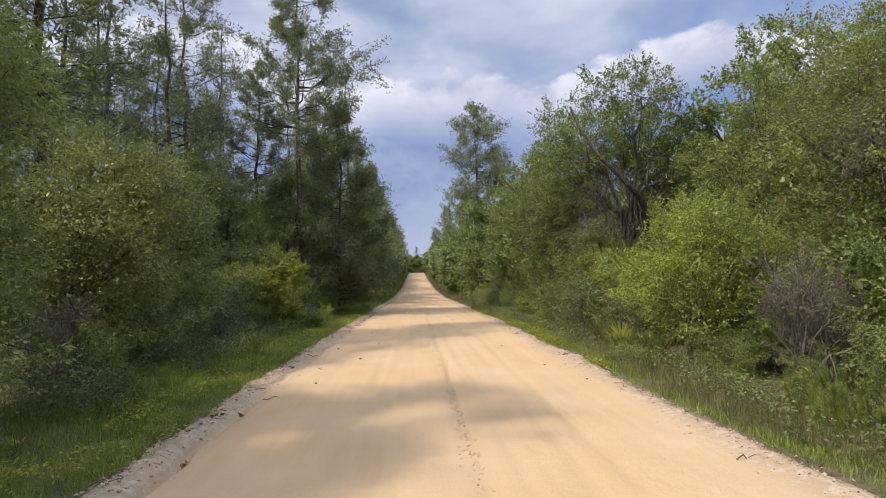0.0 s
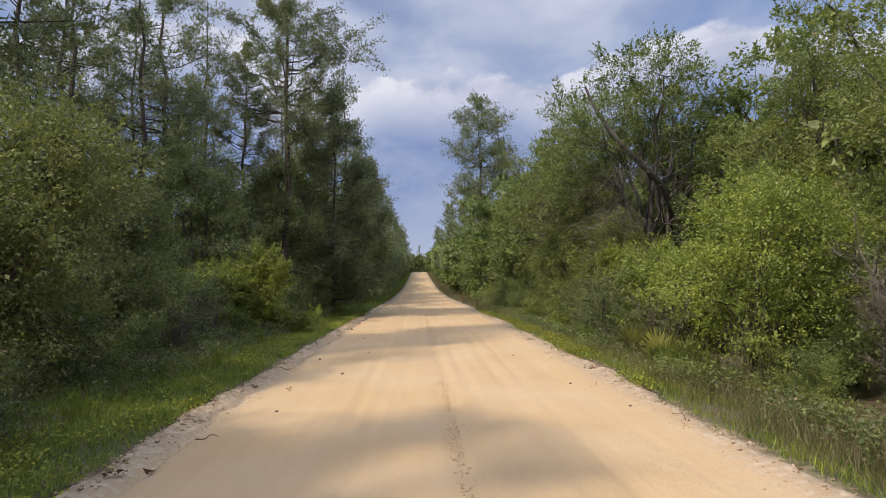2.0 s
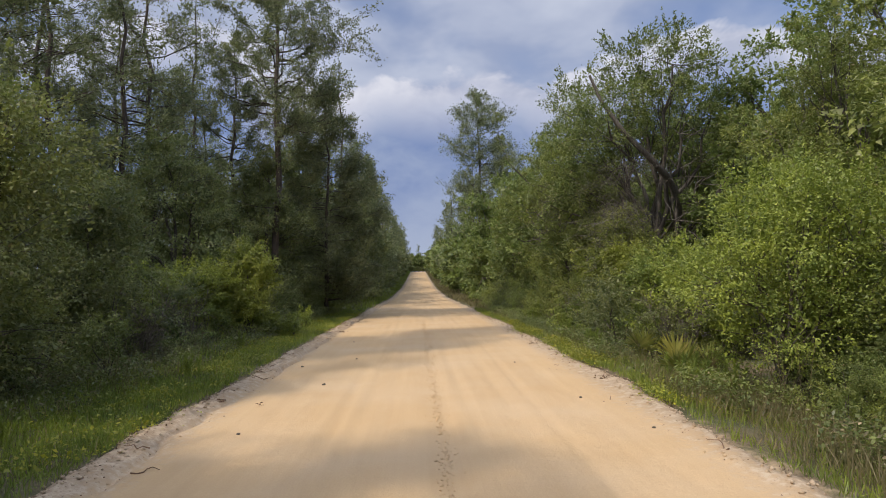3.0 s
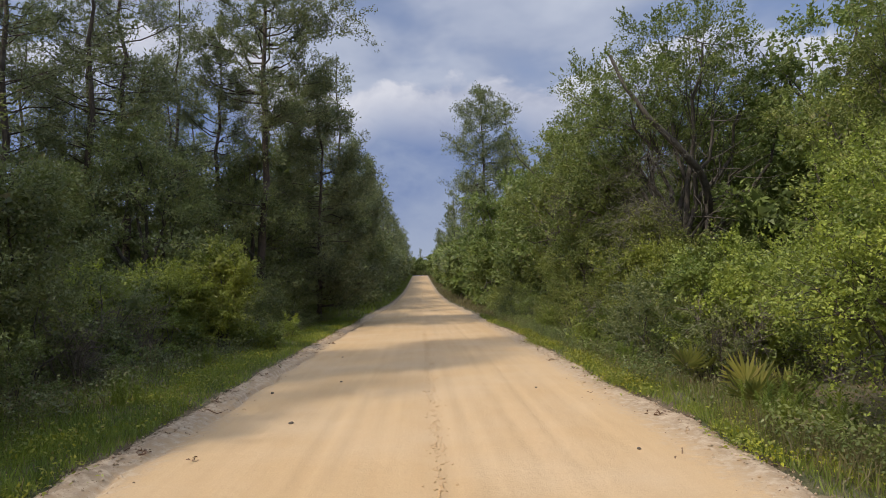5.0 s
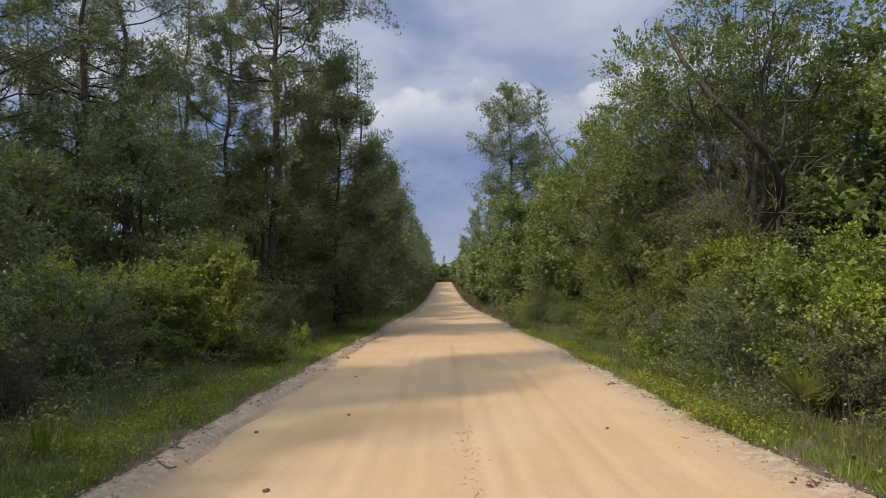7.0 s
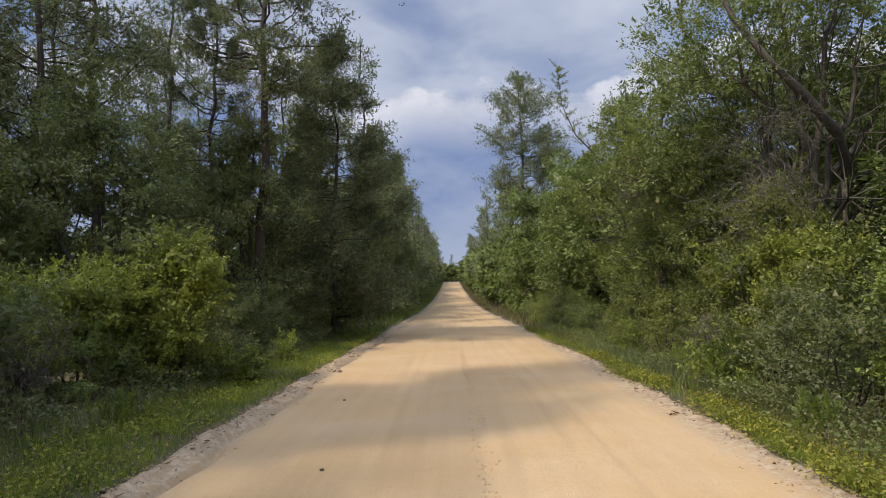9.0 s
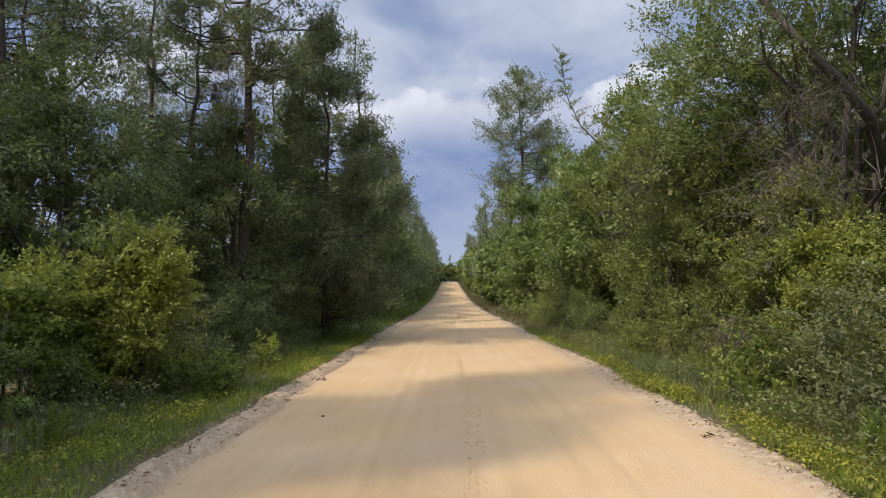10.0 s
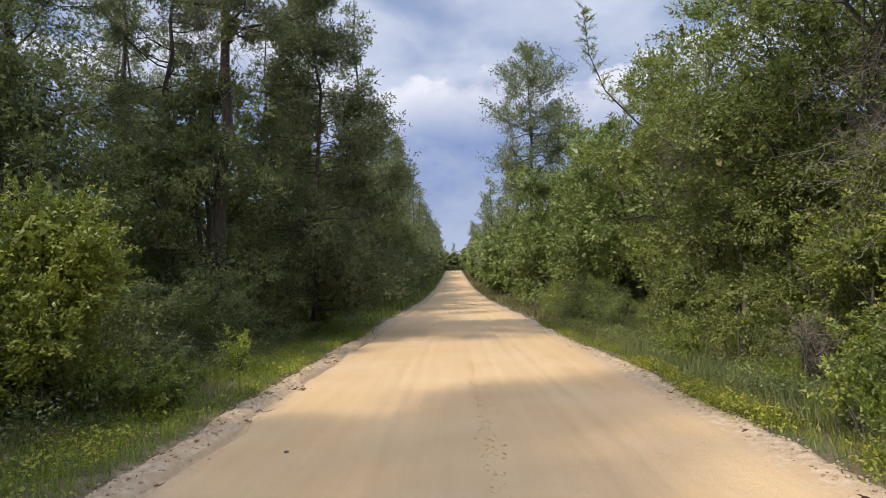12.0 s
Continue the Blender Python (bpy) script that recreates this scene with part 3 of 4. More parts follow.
bush_green = broadleaf("shrub", 44, 2.1, 1.15, 0.046, 6600, OAK_LEAF, low=0.0, lobes=8, stems=2, inner=500, clump=0.26, shoots=0.3, limbs_shown=False, label="low green shrub at the forest edge", category="shrub")
bush_dark = broadleaf("shrub", 45, 2.0, 1.2, 0.046, 6600, DARK_LEAF, low=0.0, lobes=8, stems=2, inner=500, clump=0.26, shoots=0.3, limbs_shown=False, label="low dark green shrub at the forest edge", category="shrub")
bush_yellow = broadleaf("shrub", 48, 1.9, 1.1, 0.044, 6600, YELLOW_LEAF, low=0.0, lobes=8, stems=2, inner=500, clump=0.24, shoots=0.3, limbs_shown=False, label="low olive shrub at the forest edge", category="shrub")
pine_mid = pine("pine_tree", 46, 14.5, 3.0, 0.28, 3500, tuft=0.15, loose=0.16, needles=3, far=True, sparse=1.4, label="dark green pine rising above the thicket")
pine_cone = pine("pine_tree", 47, 13.0, 3.0, 0.05, 5000, tuft=0.20, loose=0.18, needles=3, far=True, sparse=1.6, label="dark conical pine in the roadside wood")
pine_far = pine("pine_tree", 49, 15.0, 2.9, 0.10, 900, tuft=0.44, loose=0.26, needles=3, far=True, sparse=1.3, width=0.22, label="distant dark pine along the road")
for first, x, y, group in ((mid_green, 11.6, 30.5, OAKS), (mid_dark, -8.8, 33.0, OAKS), (mid_yellow, 12.6, 20.5, OAKS), (far_green, 6.4, 75.0, OAKS), (far_dark, -6.0, 75.0, OAKS),
                           (bush_green, 5.5, 17.0, "shrubs along the road"), (bush_dark, -5.2, 16.9, "shrubs along the road"), (bush_yellow, 5.4, 20.0, "shrubs along the road"),
                           (pine_mid, -8.0, 41.0, PINES), (pine_cone, -5.6, 38.0, PINES), (pine_far, -5.6, 78.0, PINES)):
    put(first, x, y)
    tagged(first, group=group)


def row(kinds, side, x0, x1, y0, y1, step, size0, size1, group, apart=1.2):
    """A ragged row of copies along the road."""
    y = y0
    while y < y1:
        x = side * rng.uniform(x0, x1)
        kind = kinds[rng.integers(0, len(kinds))]
        size = rng.uniform(size0, size1)
        if all(math.hypot(x - a, y - b) > apart for a, b in PLACED):
            tagged(again(kind, x, y, rng.uniform(0, 360), size), group=group)
            PLACED.append((x, y))
        y += step * rng.uniform(0.7, 1.3) * (1 + max(0, y - 60) / 150)


BUSHES = "shrubs along the road"
PLACED += [(5.0, 7.3), (4.8, 6.4), (5.3, 9.0), (5.7, 9.7), (4.2, 12.4), (4.4, 13.1), (4.9, 13.4), (4.6, 14.4), (5.0, 14.6)]
row([bush_green, bush_dark, bush_dark], -1, 4.35, 5.1, 2.5, 44, 1.6, 0.5, 0.95, BUSHES, 0.8)
row([bush_green, bush_yellow, bush_yellow, bush_dark], 1, 4.5, 5.2, 2.5, 46, 1.4, 0.38, 0.95, BUSHES, 0.7)
row([mid_dark], -1, 5.0, 6.2, 34, 74, 2.6, 1.05, 1.4, OAKS)
row([mid_green, mid_green, mid_yellow], 1, 6.3, 7.6, 33, 72, 3.0, 0.8, 1.15, OAKS)
row([mid_dark, mid_green], -1, 8.6, 10.5, 26, 50, 3.0, 0.75, 0.95, OAKS)
row([mid_green, mid_yellow], 1, 9.8, 12.5, 2, 50, 3.0, 0.9, 1.2, OAKS)
row([pine_cone, pine_cone, pine_mid], -1, 4.6, 5.8, 37, 78, 2.9, 0.9, 1.2, PINES, 1.0)
row([pine_mid], -1, 8.5, 12.0, 24, 50, 4.0, 0.85, 1.05, PINES)
row([pine_mid], -1, 13.5, 19.0, 20, 55, 5.5, 0.85, 1.1, PINES)
row([far_dark], -1, 12.0, 17.0, 12, 50, 3.2, 0.6, 0.85, OAKS)
row([far_green], 1, 13.0, 18.0, 8, 60, 3.4, 1.1, 1.4, OAKS)
row([far_dark], -1, 5.0, 6.2, 74, 255, 2.8, 0.9, 1.4, OAKS)
row([far_green], 1, 5.6, 6.8, 60, 255, 3.0, 0.9, 1.4, OAKS)
row([pine_far], -1, 4.8, 6.2, 70, 255, 3.2, 0.9, 1.15, PINES)
row([pine_far], 1, 5.6, 8.0, 72, 255, 4.2, 0.85, 1.15, PINES)
row([pine_far, far_dark], -1, 9.0, 14.0, 60, 255, 4.0, 0.9, 1.1, PINES)
row([far_green, pine_far], 1, 9.0, 14.0, 60, 255, 4.0, 0.9, 1.2, PINES)
# the first six pines, mostly out of view, are placed to shade the road
for x, y, size in ((-8.2, 9.8, 1.1), (-7.9, 11.7, 1.2), (-8.9, 12.6, 1.15), (-7.6, 13.2, 1.15), (-10.2, 11.0, 1.05), (-11.0, 11.9, 1.05), (-10.9, 22.8, 1.0), (-12.8, 19.6, 1.0)):
    tagged(again(pine_mid, x, y, 47 * x, size), group=PINES)
for x, y, size in ((-8.4, 20.6, 0.72), (-9.5, 23.6, 0.8), (-10.4, 26.6, 0.9)):
    tagged(again(mid_dark, x, y, 61 * y, size), group=OAKS)
for x, y, size in ((5.9, 50.0, 1.22), (6.5, 47.2, 1.25), (5.6, 52.0, 1.0)):
    tagged(again(mid_green, x, y, 33 * y, size), group=OAKS)
# low brush farther from the road
for side in (-1, 1):
    for k in range(26):
        x, y = side * rng.uniform(6.8, 16.0), rng.uniform(-9, 15)
        if all(math.hypot(x - p, y - q) > 1.6 for p, q in PLACED):
            PLACED.append((x, y))
            tagged(again(far_dark if k % 2 else far_green, x, y, rng.uniform(0, 360), rng.uniform(0.28, 0.45)), "low green scrub brush deeper in the wood", group="low brush")
for x, y, size in ((-4.5, 25.4, 0.85), (-4.9, 26.7, 1.0), (-4.4, 28.6, 0.9), (-4.3, 30.4, 0.8), (7.0, 15.4, 1.0), (8.2, 16.4, 1.15), (7.3, 17.7, 1.05), (9.0, 14.6, 1.15), (6.9, 13.5, 0.9), (8.1, 19.2, 1.05), (7.2, 19.9, 0.9)):
    tagged(again(bush_dark, x, y, 70 * y, size), group=BUSHES)
# beside and behind the walker: unseen oaks added for their shadows on the road
tagged(again(mid_dark, -6.5, 0.4, 50, 1.15), group=OAKS)
tagged(again(mid_dark, -7.9, -0.9, 140, 1.45), group=OAKS)
stand(broadleaf("oak_tree", 58, 9.6, 2.3, 0.12, 7000, DARK_LEAF, low=0.58, inner=900, clump=0.42, limbs_shown=False, label="tall unseen oak with a high leafy crown, added to shade the road"), -5.9, 2.6)
for x, y, size in ((5.1, 6.4, 0.5), (5.5, 7.2, 0.62), (4.8, 5.2, 0.45), (4.75, 9.6, 0.34), (4.9, 7.9, 0.36), (5.3, 10.3, 0.42), (5.8, 10.7, 0.6), (4.95, 11.0, 0.4), (6.4, 10.3, 0.7), (6.7, 8.0, 1.25), (6.9, 9.8, 1.3), (6.3, 6.4, 1.1), (7.2, 6.8, 1.4), (6.6, 11.6, 1.2)):
    tagged(again(bush_green, x, y, 70 * y, size), group=BUSHES)
row([far_dark, far_green], -1, 5.4, 6.8, -14, -3, 2.8, 0.6, 0.7, OAKS)
row([far_green], 1, 6.6, 8.4, -14, -1, 2.6, 0.7, 0.9, OAKS)
# wood that closes the far end of the road
for i in range(16):
    kind = (far_dark, far_green, pine_far)[i % 3]
    tagged(again(kind, -15 + 2.0 * i + rng.uniform(-0.6, 0.6), 266 + rng.uniform(0, 12), rng.uniform(0, 360), rng.uniform(0.7, 1.1)), group=PINES if kind == pine_far else OAKS)


for i in range(12):
    tagged(again(far_dark if i % 2 else far_green, -7 + 1.3 * i + rng.uniform(-0.4, 0.4), 258 + rng.uniform(0, 5), rng.uniform(0, 360), rng.uniform(0.75, 1.15)), group=OAKS)


for i in range(16):
    tagged(again(far_dark, -8 + 1.05 * i, 254.5 + rng.uniform(0, 1.5), rng.uniform(0, 360), rng.uniform(0.28, 0.4)), group=OAKS)


# ---- verge: grass, weeds, ferny plants ----
def land(x, y):
    off = max(edge_left(y) - x, x - edge_right(y))
    return rise(y) + 0.05 * noise.noise((x * 0.8, y * 0.8, 0)) * min(1, max(0, off)) + fall(x, y) + 0.03 * math.exp(-max(0, off) / 0.25)


def scatter(side, y0, y1, near, far_off, number, dense=1.0):
    """Places on the verge between two distances from the road's edge, in patches."""
    spots = []
    while len(spots) < number:
        y = rng.uniform(y0, y1)
        off = near + (far_off - near) * rng.uniform(0, 1)
        x = edge_left(y) - off if side < 0 else edge_right(y) + off
        if noise.noise((x * 1.1, y * 0.7, 9.0)) + 0.35 + dense > rng.uniform(0, 1):
            spots.append((x, y, land(x, y)))
    return np.array(spots)


def grass(side, y0, y1, near, far_off, number, tall, mat, label, wide=0.011, flat=0.0):
    at = scatter(side, y0, y1, near, far_off, number, 0.45)
    axis = rng.normal(0, 0.33, (number, 3)) + np.array([0, 0, 1.0 - flat])
    long = tall * rng.uniform(0.45, 1.25, number)
    ob = new("grass", mesh_of("grass", *blades(at - (0, 0, 0.01), axis, rng.normal(0, 1, (number, 3)), long, np.full(number, wide), 0.10), mat))
    return tagged(ob, label, "grass", kind="stuff")


CLEAR = ((4.3, 6.4, 0.65), (4.0, 5.9, 0.5), (4.0, 12.5, 0.55), (4.3, 13.2, 0.6), (3.8, 11.7, 0.4), (4.3, 15.0, 0.5), (3.75, 18.6, 0.4))


def weeds(side, y0, y1, near, far_off, number, leaf, tall, mat, label):
    """Low broad-leaved creeping plants: small rosettes of leaves."""
    per = 22
    spots = scatter(side, y0, y1, near, far_off, number, -0.15)
    if tall > 0.3:
        spots = np.array([p for p in spots if all(math.hypot(p[0] - x, p[1] - y) > r for x, y, r in CLEAR)])
    at = np.repeat(spots, per, 0)
    n = len(at)
    away = rng.normal(0, 1, (n, 3)) * (0.10, 0.10, 0)
    at = at + away + np.stack([np.zeros(n), np.zeros(n), tall * rng.uniform(0.05, 1, n)], 1)
    long = leaf * rng.uniform(0.5, 1.3, n)
    ob = new("weeds", mesh_of("weeds", *blades(at, unit(away) + rng.normal(0, 0.6, (n, 3)), rng.normal(0, 0.4, (n, 3)) + (0, 0, 1), long, long * 0.55), mat))
    return tagged(ob, label, "weeds", kind="stuff")


grass(-1, 1.0, 13, -0.03, 2.1, 30000, 0.13, GRASS_LEAF, "short dense green grass beside the sand", 0.010)
grass(1, 1.0, 17, -0.04, 2.0, 22000, 0.12, GRASS_LEAF, "dense green grass beside the sand", 0.010)
grass(-1, 9, 36, -0.02, 2.0, 32000, 0.15, GRASS_LEAF, "short green grass along the sandy verge")
grass(1, 9, 36, -0.04, 2.0, 22000, 0.16, GRASS_LEAF, "green grass along the sandy verge")
grass(-1, 1.5, 36, 0.9, 2.6, 6000, 0.28, DRY_GRASS, "dry tan grass at the foot of the brush", 0.008)
grass(1, 1.5, 36, 0.35, 2.0, 9000, 0.34, DRY_GRASS, "dry tan grass at the foot of the brush", 0.008)
grass(1, 5.5, 12, 0.10, 1.5, 4500, 0.26, DRY_GRASS, "dry brown grass and stalks on the verge", 0.007)
grass(1, 19.5, 26, 0.25, 1.7, 5500, 0.40, DARK_LEAF, "knee-high dark green grass at the brush's foot", 0.012)
grass(-1, 36, 250, 0.05, 2.4, 9000, 0.30, GRASS_LEAF, "distant green verge grass", 0.06)
grass(1, 36, 250, 0.10, 2.8, 9000, 0.30, DRY_GRASS, "distant olive verge grass", 0.06)
weeds(-1, 3.0, 34, -0.06, 1.3, 1100, 0.045, 0.12, WEED_LEAF, "low yellow-green creeping weeds by the sand")
weeds(1, 9.5, 34, -0.06, 0.8, 620, 0.044, 0.10, WEED_LEAF, "low yellow-green creeping weeds by the sand")
weeds(1, 13.5, 27, -0.05, 0.55, 520, 0.042, 0.16, WEED_LEAF, "bright yellow-green creeping weeds on the sand edge")
weeds(-1, 3.5, 34, 0.95, 2.4, 1200, 0.048, 0.4, DARK_LEAF, "mixed green weeds at the brush's foot")
weeds(1, 3.5, 34, 0.45, 1.7, 650, 0.04, 0.36, DRY_GRASS, "withered brown weeds at the brush's foot")
weeds(-1, 1.5, 34, 1.2, 2.6, 240, 0.045, 0.4, DRY_GRASS, "withered brown weeds at the brush's foot")
weeds(1, 3.5, 34, 0.30, 1.9, 1500, 0.050, 0.40, OAK_LEAF, "mixed green weeds at the brush's foot")


# ---- single plants of the verge ----
def stem_line(root, tip, sag, steps=5):
    t = np.linspace(0, 1, steps)[:, None]
    line = np.asarray(root) * (1 - t) + np.asarray(tip) * t
    line[:, 2] += sag * np.sin(np.pi * t[:, 0])
    return line


def palmetto(seed, fronds, size, label):
    """A low saw palmetto: stalks from one crown, each with a stiff fan of pointed blades."""
    r = np.random.default_rng(seed)
    thing = new("palmetto")
    part("stump", mesh_of("stump", *tube(np.array([(0, 0, -0.05), (0.02, 0, 0.04), (0.03, 0.01, 0.10)]), (0.09, 0.08, 0.04), 8), STRAW, True), thing, "brown fibrous stump")
    for i in range(fronds):
        turn = 2 * math.pi * i / fronds + r.uniform(-0.3, 0.3)
        steep = r.uniform(0.70, 1.30)
        out_way = np.array([math.cos(turn) * math.cos(steep), math.sin(turn) * math.cos(steep), math.sin(steep)])
        reach = size * r.uniform(0.28, 0.5)
        line = stem_line((0, 0, 0.05), out_way * reach, 0.03)
        stalk = part("stalk", mesh_of("stalk", *tube(line, np.linspace(0.012, 0.007, 5), 5), PALM_LEAF, True), thing)
        hub = line[-1]
        side = unit(np.cross(out_way, (0, 0, 1.0)))
        over = np.cross(side, out_way)
        n = 17
        a = np.linspace(-1.35, 1.35, n) + r.normal(0, 0.03, n)
        axis = np.cos(a)[:, None] * out_way + np.sin(a)[:, None] * side + over * 0.12 + r.normal(0, 0.03, (n, 3)) + np.array([0, 0, -0.10])
        long = size * (0.52 - 0.10 * np.abs(a) / 1.35) * r.uniform(0.88, 1.08, n)
        part("frond", mesh_of("frond", *blades(np.repeat(hub[None], n, 0), axis, over + r.normal(0, 0.12, (n, 3)), long, long * 0.105, 0.05), DRY_GRASS if i % 4 == 3 else PALM_LEAF), stalk, "withered tan fan frond" if i % 4 == 3 else "")
    return tagged(thing, label, "palm")


def set_on(ob, x, y, turn=0.0):
    ob.matrix_basis = pose(x, y, land(x, y) - 0.01, 0, 0, turn)
    return ob


set_on(palmetto(61, 7, 0.80, "yellow-green saw palmetto with stiff fan fronds"), 4.2, 12.9, 20)
set_on(palmetto(62, 7, 0.72, "green saw palmetto with spiky fans beside the road"), 4.65, 12.9, 80)
set_on(palmetto(63, 7, 0.75, "green saw palmetto half hidden in tall grass"), 4.55, 15.4, 10)


def feathery(seed, tall, wide, label):
    """A soft plant of thin upright stems with thread-like leaves."""
    r = np.random.default_rng(seed)
    thing = new("feathery_weed")
    at, axes = [], []
    for i in range(12):
        root = np.append(r.normal(0, wide * 0.35, 2), -0.02)
        tip = root + (r.normal(0, wide * 0.3), r.normal(0, wide * 0.3), tall * r.uniform(0.6, 1.05))
        line = stem_line(root, tip, 0.0, 4)
        part("stem", mesh_of("stem", *tube(line, np.linspace(0.005, 0.002, 4), 4), GRASS_LEAF, True), thing)
        n = 240
        s = r.uniform(0.15, 1.05, (n, 1))
        at.append(root * (1 - s) + tip * s)
        axes.append(r.normal(0, 0.5, (n, 3)) + (0, 0, 0.8))
    at, axes = np.concatenate(at), np.concatenate(axes)
    long = r.uniform(0.05, 0.11, len(at))
    part("foliage", mesh_of("foliage", *needles_of(at, axes, r.normal(0, 1, (len(at), 3)), long, np.full(len(at), 0.009)), GRASS_LEAF), thing)
    return tagged(thing, label, "weed")


fluff = set_on(feathery(71, 0.6, 0.42, "soft feathery bright green weed on the verge"), 4.25, 6.6)
tagged(fluff, group="feathery weeds")
for x, y, size in ((4.6, 6.9, 1.1), (4.0, 6.1, 0.9), (4.35, 5.8, 1.0), (3.75, 11.3, 0.7), (3.9, 11.9, 0.8), (4.3, 11.6, 0.8), (3.85, 16.5, 0.8), (4.0, 18.9, 0.9), (4.3, 21.2, 1.0), (4.2, 24.5, 1.0), (-3.5, 9.2, 0.5), (-3.3, 13.4, 0.6), (-3.6, 17.1, 0.7), (-3.4, 21.6, 0.7), (4.6, 5.2, 1.0)):
    other = copy_thing(fluff, pose(x, y, land(x, y) - 0.01, 0, 0, rng.uniform(0, 360)))
    other.scale = (size, size, size)

sapling = put(broadleaf("sapling", 72, 1.0, 0.46, 0.05, 2200, BRIGHT_LEAF, low=0.1, lobes=7, stems=2, inner=0, clump=0.13, shoots=0.4, limbs_shown=False, label="small pale green sapling among verge grass", category="shrub"), 4.0, 19.2)
tagged(again(sapling, 3.95, 23.6, 70, 0.8), group="saplings")
low_plant = tagged(again(sapling, -3.1, 20.4, 120), "low bushy bright green plant on the verge", group="saplings")
low_plant.scale = (1.0, 1.0, 0.6)
tagged(again(sapling, -3.25, 23.2, 10, 0.7), group="saplings")
tagged(sapling, group="saplings")


def tall_grass(seed, number, tall, label):
    r = np.random.default_rng(seed)
    thing = new("tall_grass")
    for i in range(number):
        root = np.append(r.normal(0, 0.14, 2), -0.02)
        tip = root + (r.normal(0, 0.16), r.normal(0, 0.12), tall * r.uniform(0.7, 1.1))
        line = stem_line(root, tip, 0.0, 6)
        line[:, 0] += np.linspace(0, 1, 6) ** 3 * r.normal(0, 0.16)
        part("stalk", mesh_of("stalk", *tube(line, np.linspace(0.006, 0.002, 6), 4), DRY_GRASS, True), thing)
    return tagged(thing, label, "grass")


set_on(tall_grass(73, 13, 1.15, "tall thin pale grass stalks beside a palmetto"), 4.45, 10.5)
set_on(tall_grass(74, 6, 0.9, "tall thin pale grass stalks by the brush"), 4.6, 16.8)
set_on(tall_grass(75, 6, 0.8, "tall thin dry grass stalks under dark oaks"), -4.1, 16.0)
set_on(tall_grass(76, 5, 0.8, "tall thin dry grass stalks under dark oaks"), -4.0, 12.3)


def dead_shrub(seed, high, wide, label, stems=9):
    """A leafless grey shrub: stems that fork again and again into fine twigs."""
    r = np.random.default_rng(seed)
    thing = new("dead_shrub")
    fine = []
    for i in range(stems):
        turn = r.uniform(0, 2 * math.pi)
        tip = np.array([math.cos(turn) * wide * r.uniform(0.2, 0.9), math.sin(turn) * wide * r.uniform(0.2, 0.9), high * r.uniform(0.6, 1.0)])
        line = bent(r, (r.normal(0, 0.08), r.normal(0, 0.08), -0.05), tip, 7, 0.05, 0.05)
        part("stem", mesh_of("stem", *tube(line, np.linspace(0.014, 0.005, 7), 5), DEAD_WOOD, True), thing)
        for j in range(16):
            k = r.integers(2, 7)
            way = unit(r.normal(0, 1, 3) + (0, 0, 0.5) + unit(tip) * 0.5)
            end = line[k] + way * r.uniform(0.15, 0.5)
            twig = bent(r, line[k], end, 4, 0.02)
            fine.append(tube(twig, np.linspace(0.006, 0.003, 4), 3))
            for q in range(4):
                fine.append(tube(np.array([twig[2], twig[2] + unit(way + r.normal(0, 0.7, 3)) * r.uniform(0.08, 0.25)]), (0.004, 0.002), 3))
    tagged(part("twig", mesh_of("twig", *joined(fine), DEAD_WOOD, True), thing), kind="stuff")
    return tagged(thing, label, "shrub")


bare = set_on(dead_shrub(81, 1.95, 0.8, "leafless grey-brown shrub tangled with twigs", 20), 5.55, 8.95)
set_on(dead_shrub(80, 1.8, 0.75, "leafless grey-brown shrub behind a bleached branch", 18), 6.25, 9.3)
set_on(dead_shrub(82, 1.3, 0.6, "low leafless grey shrub beneath an oak"), 5.2, 15.2)
set_on(dead_shrub(83, 1.0, 0.6, "low leafless brown shrub at the wood's edge"), -4.5, 14.6)
set_on(dead_shrub(84, 0.9, 0.6, "low leafless brown brush under a bright shrub"), -4.9, 17.6)
set_on(dead_shrub(85, 1.2, 0.7, "leafless grey brush at the wood's edge"), -4.6, 8.0)
set_on(dead_shrub(86, 1.1, 0.5, "leafless grey brush beside the verge"), 4.9, 21.6)


def fallen_branch(label):
    r = np.random.default_rng(87)
    thing = new("fallen_branch")
    main = bent(r, (-0.55, 0.1, 0.05), (0.9, 0.0, 1.0), 9, 0.05, 0.05)
    part("stem", mesh_of("stem", *tube(main, np.linspace(0.030, 0.010, 9), 6), DEAD_WOOD, True), thing)
    for k, to in ((2, (-0.35, -0.1, 0.0)), (3, (-0.25, 0.1, -0.02)), (4, (0.25, -0.1, 0.02)), (5, (0.75, -0.1, 0.55)), (6, (0.6, 0.1, 1.15)), (7, (1.1, -0.2, 0.85))):
        part("fork", mesh_of("fork", *tube(bent(r, main[k], to, 6, 0.03), np.linspace(0.016, 0.005, 6), 5), DEAD_WOOD, True), thing)
    return tagged(thing, label, "branch")


set_on(fallen_branch("pale bleached fallen branch with forked ends"), 5.55, 8.5)


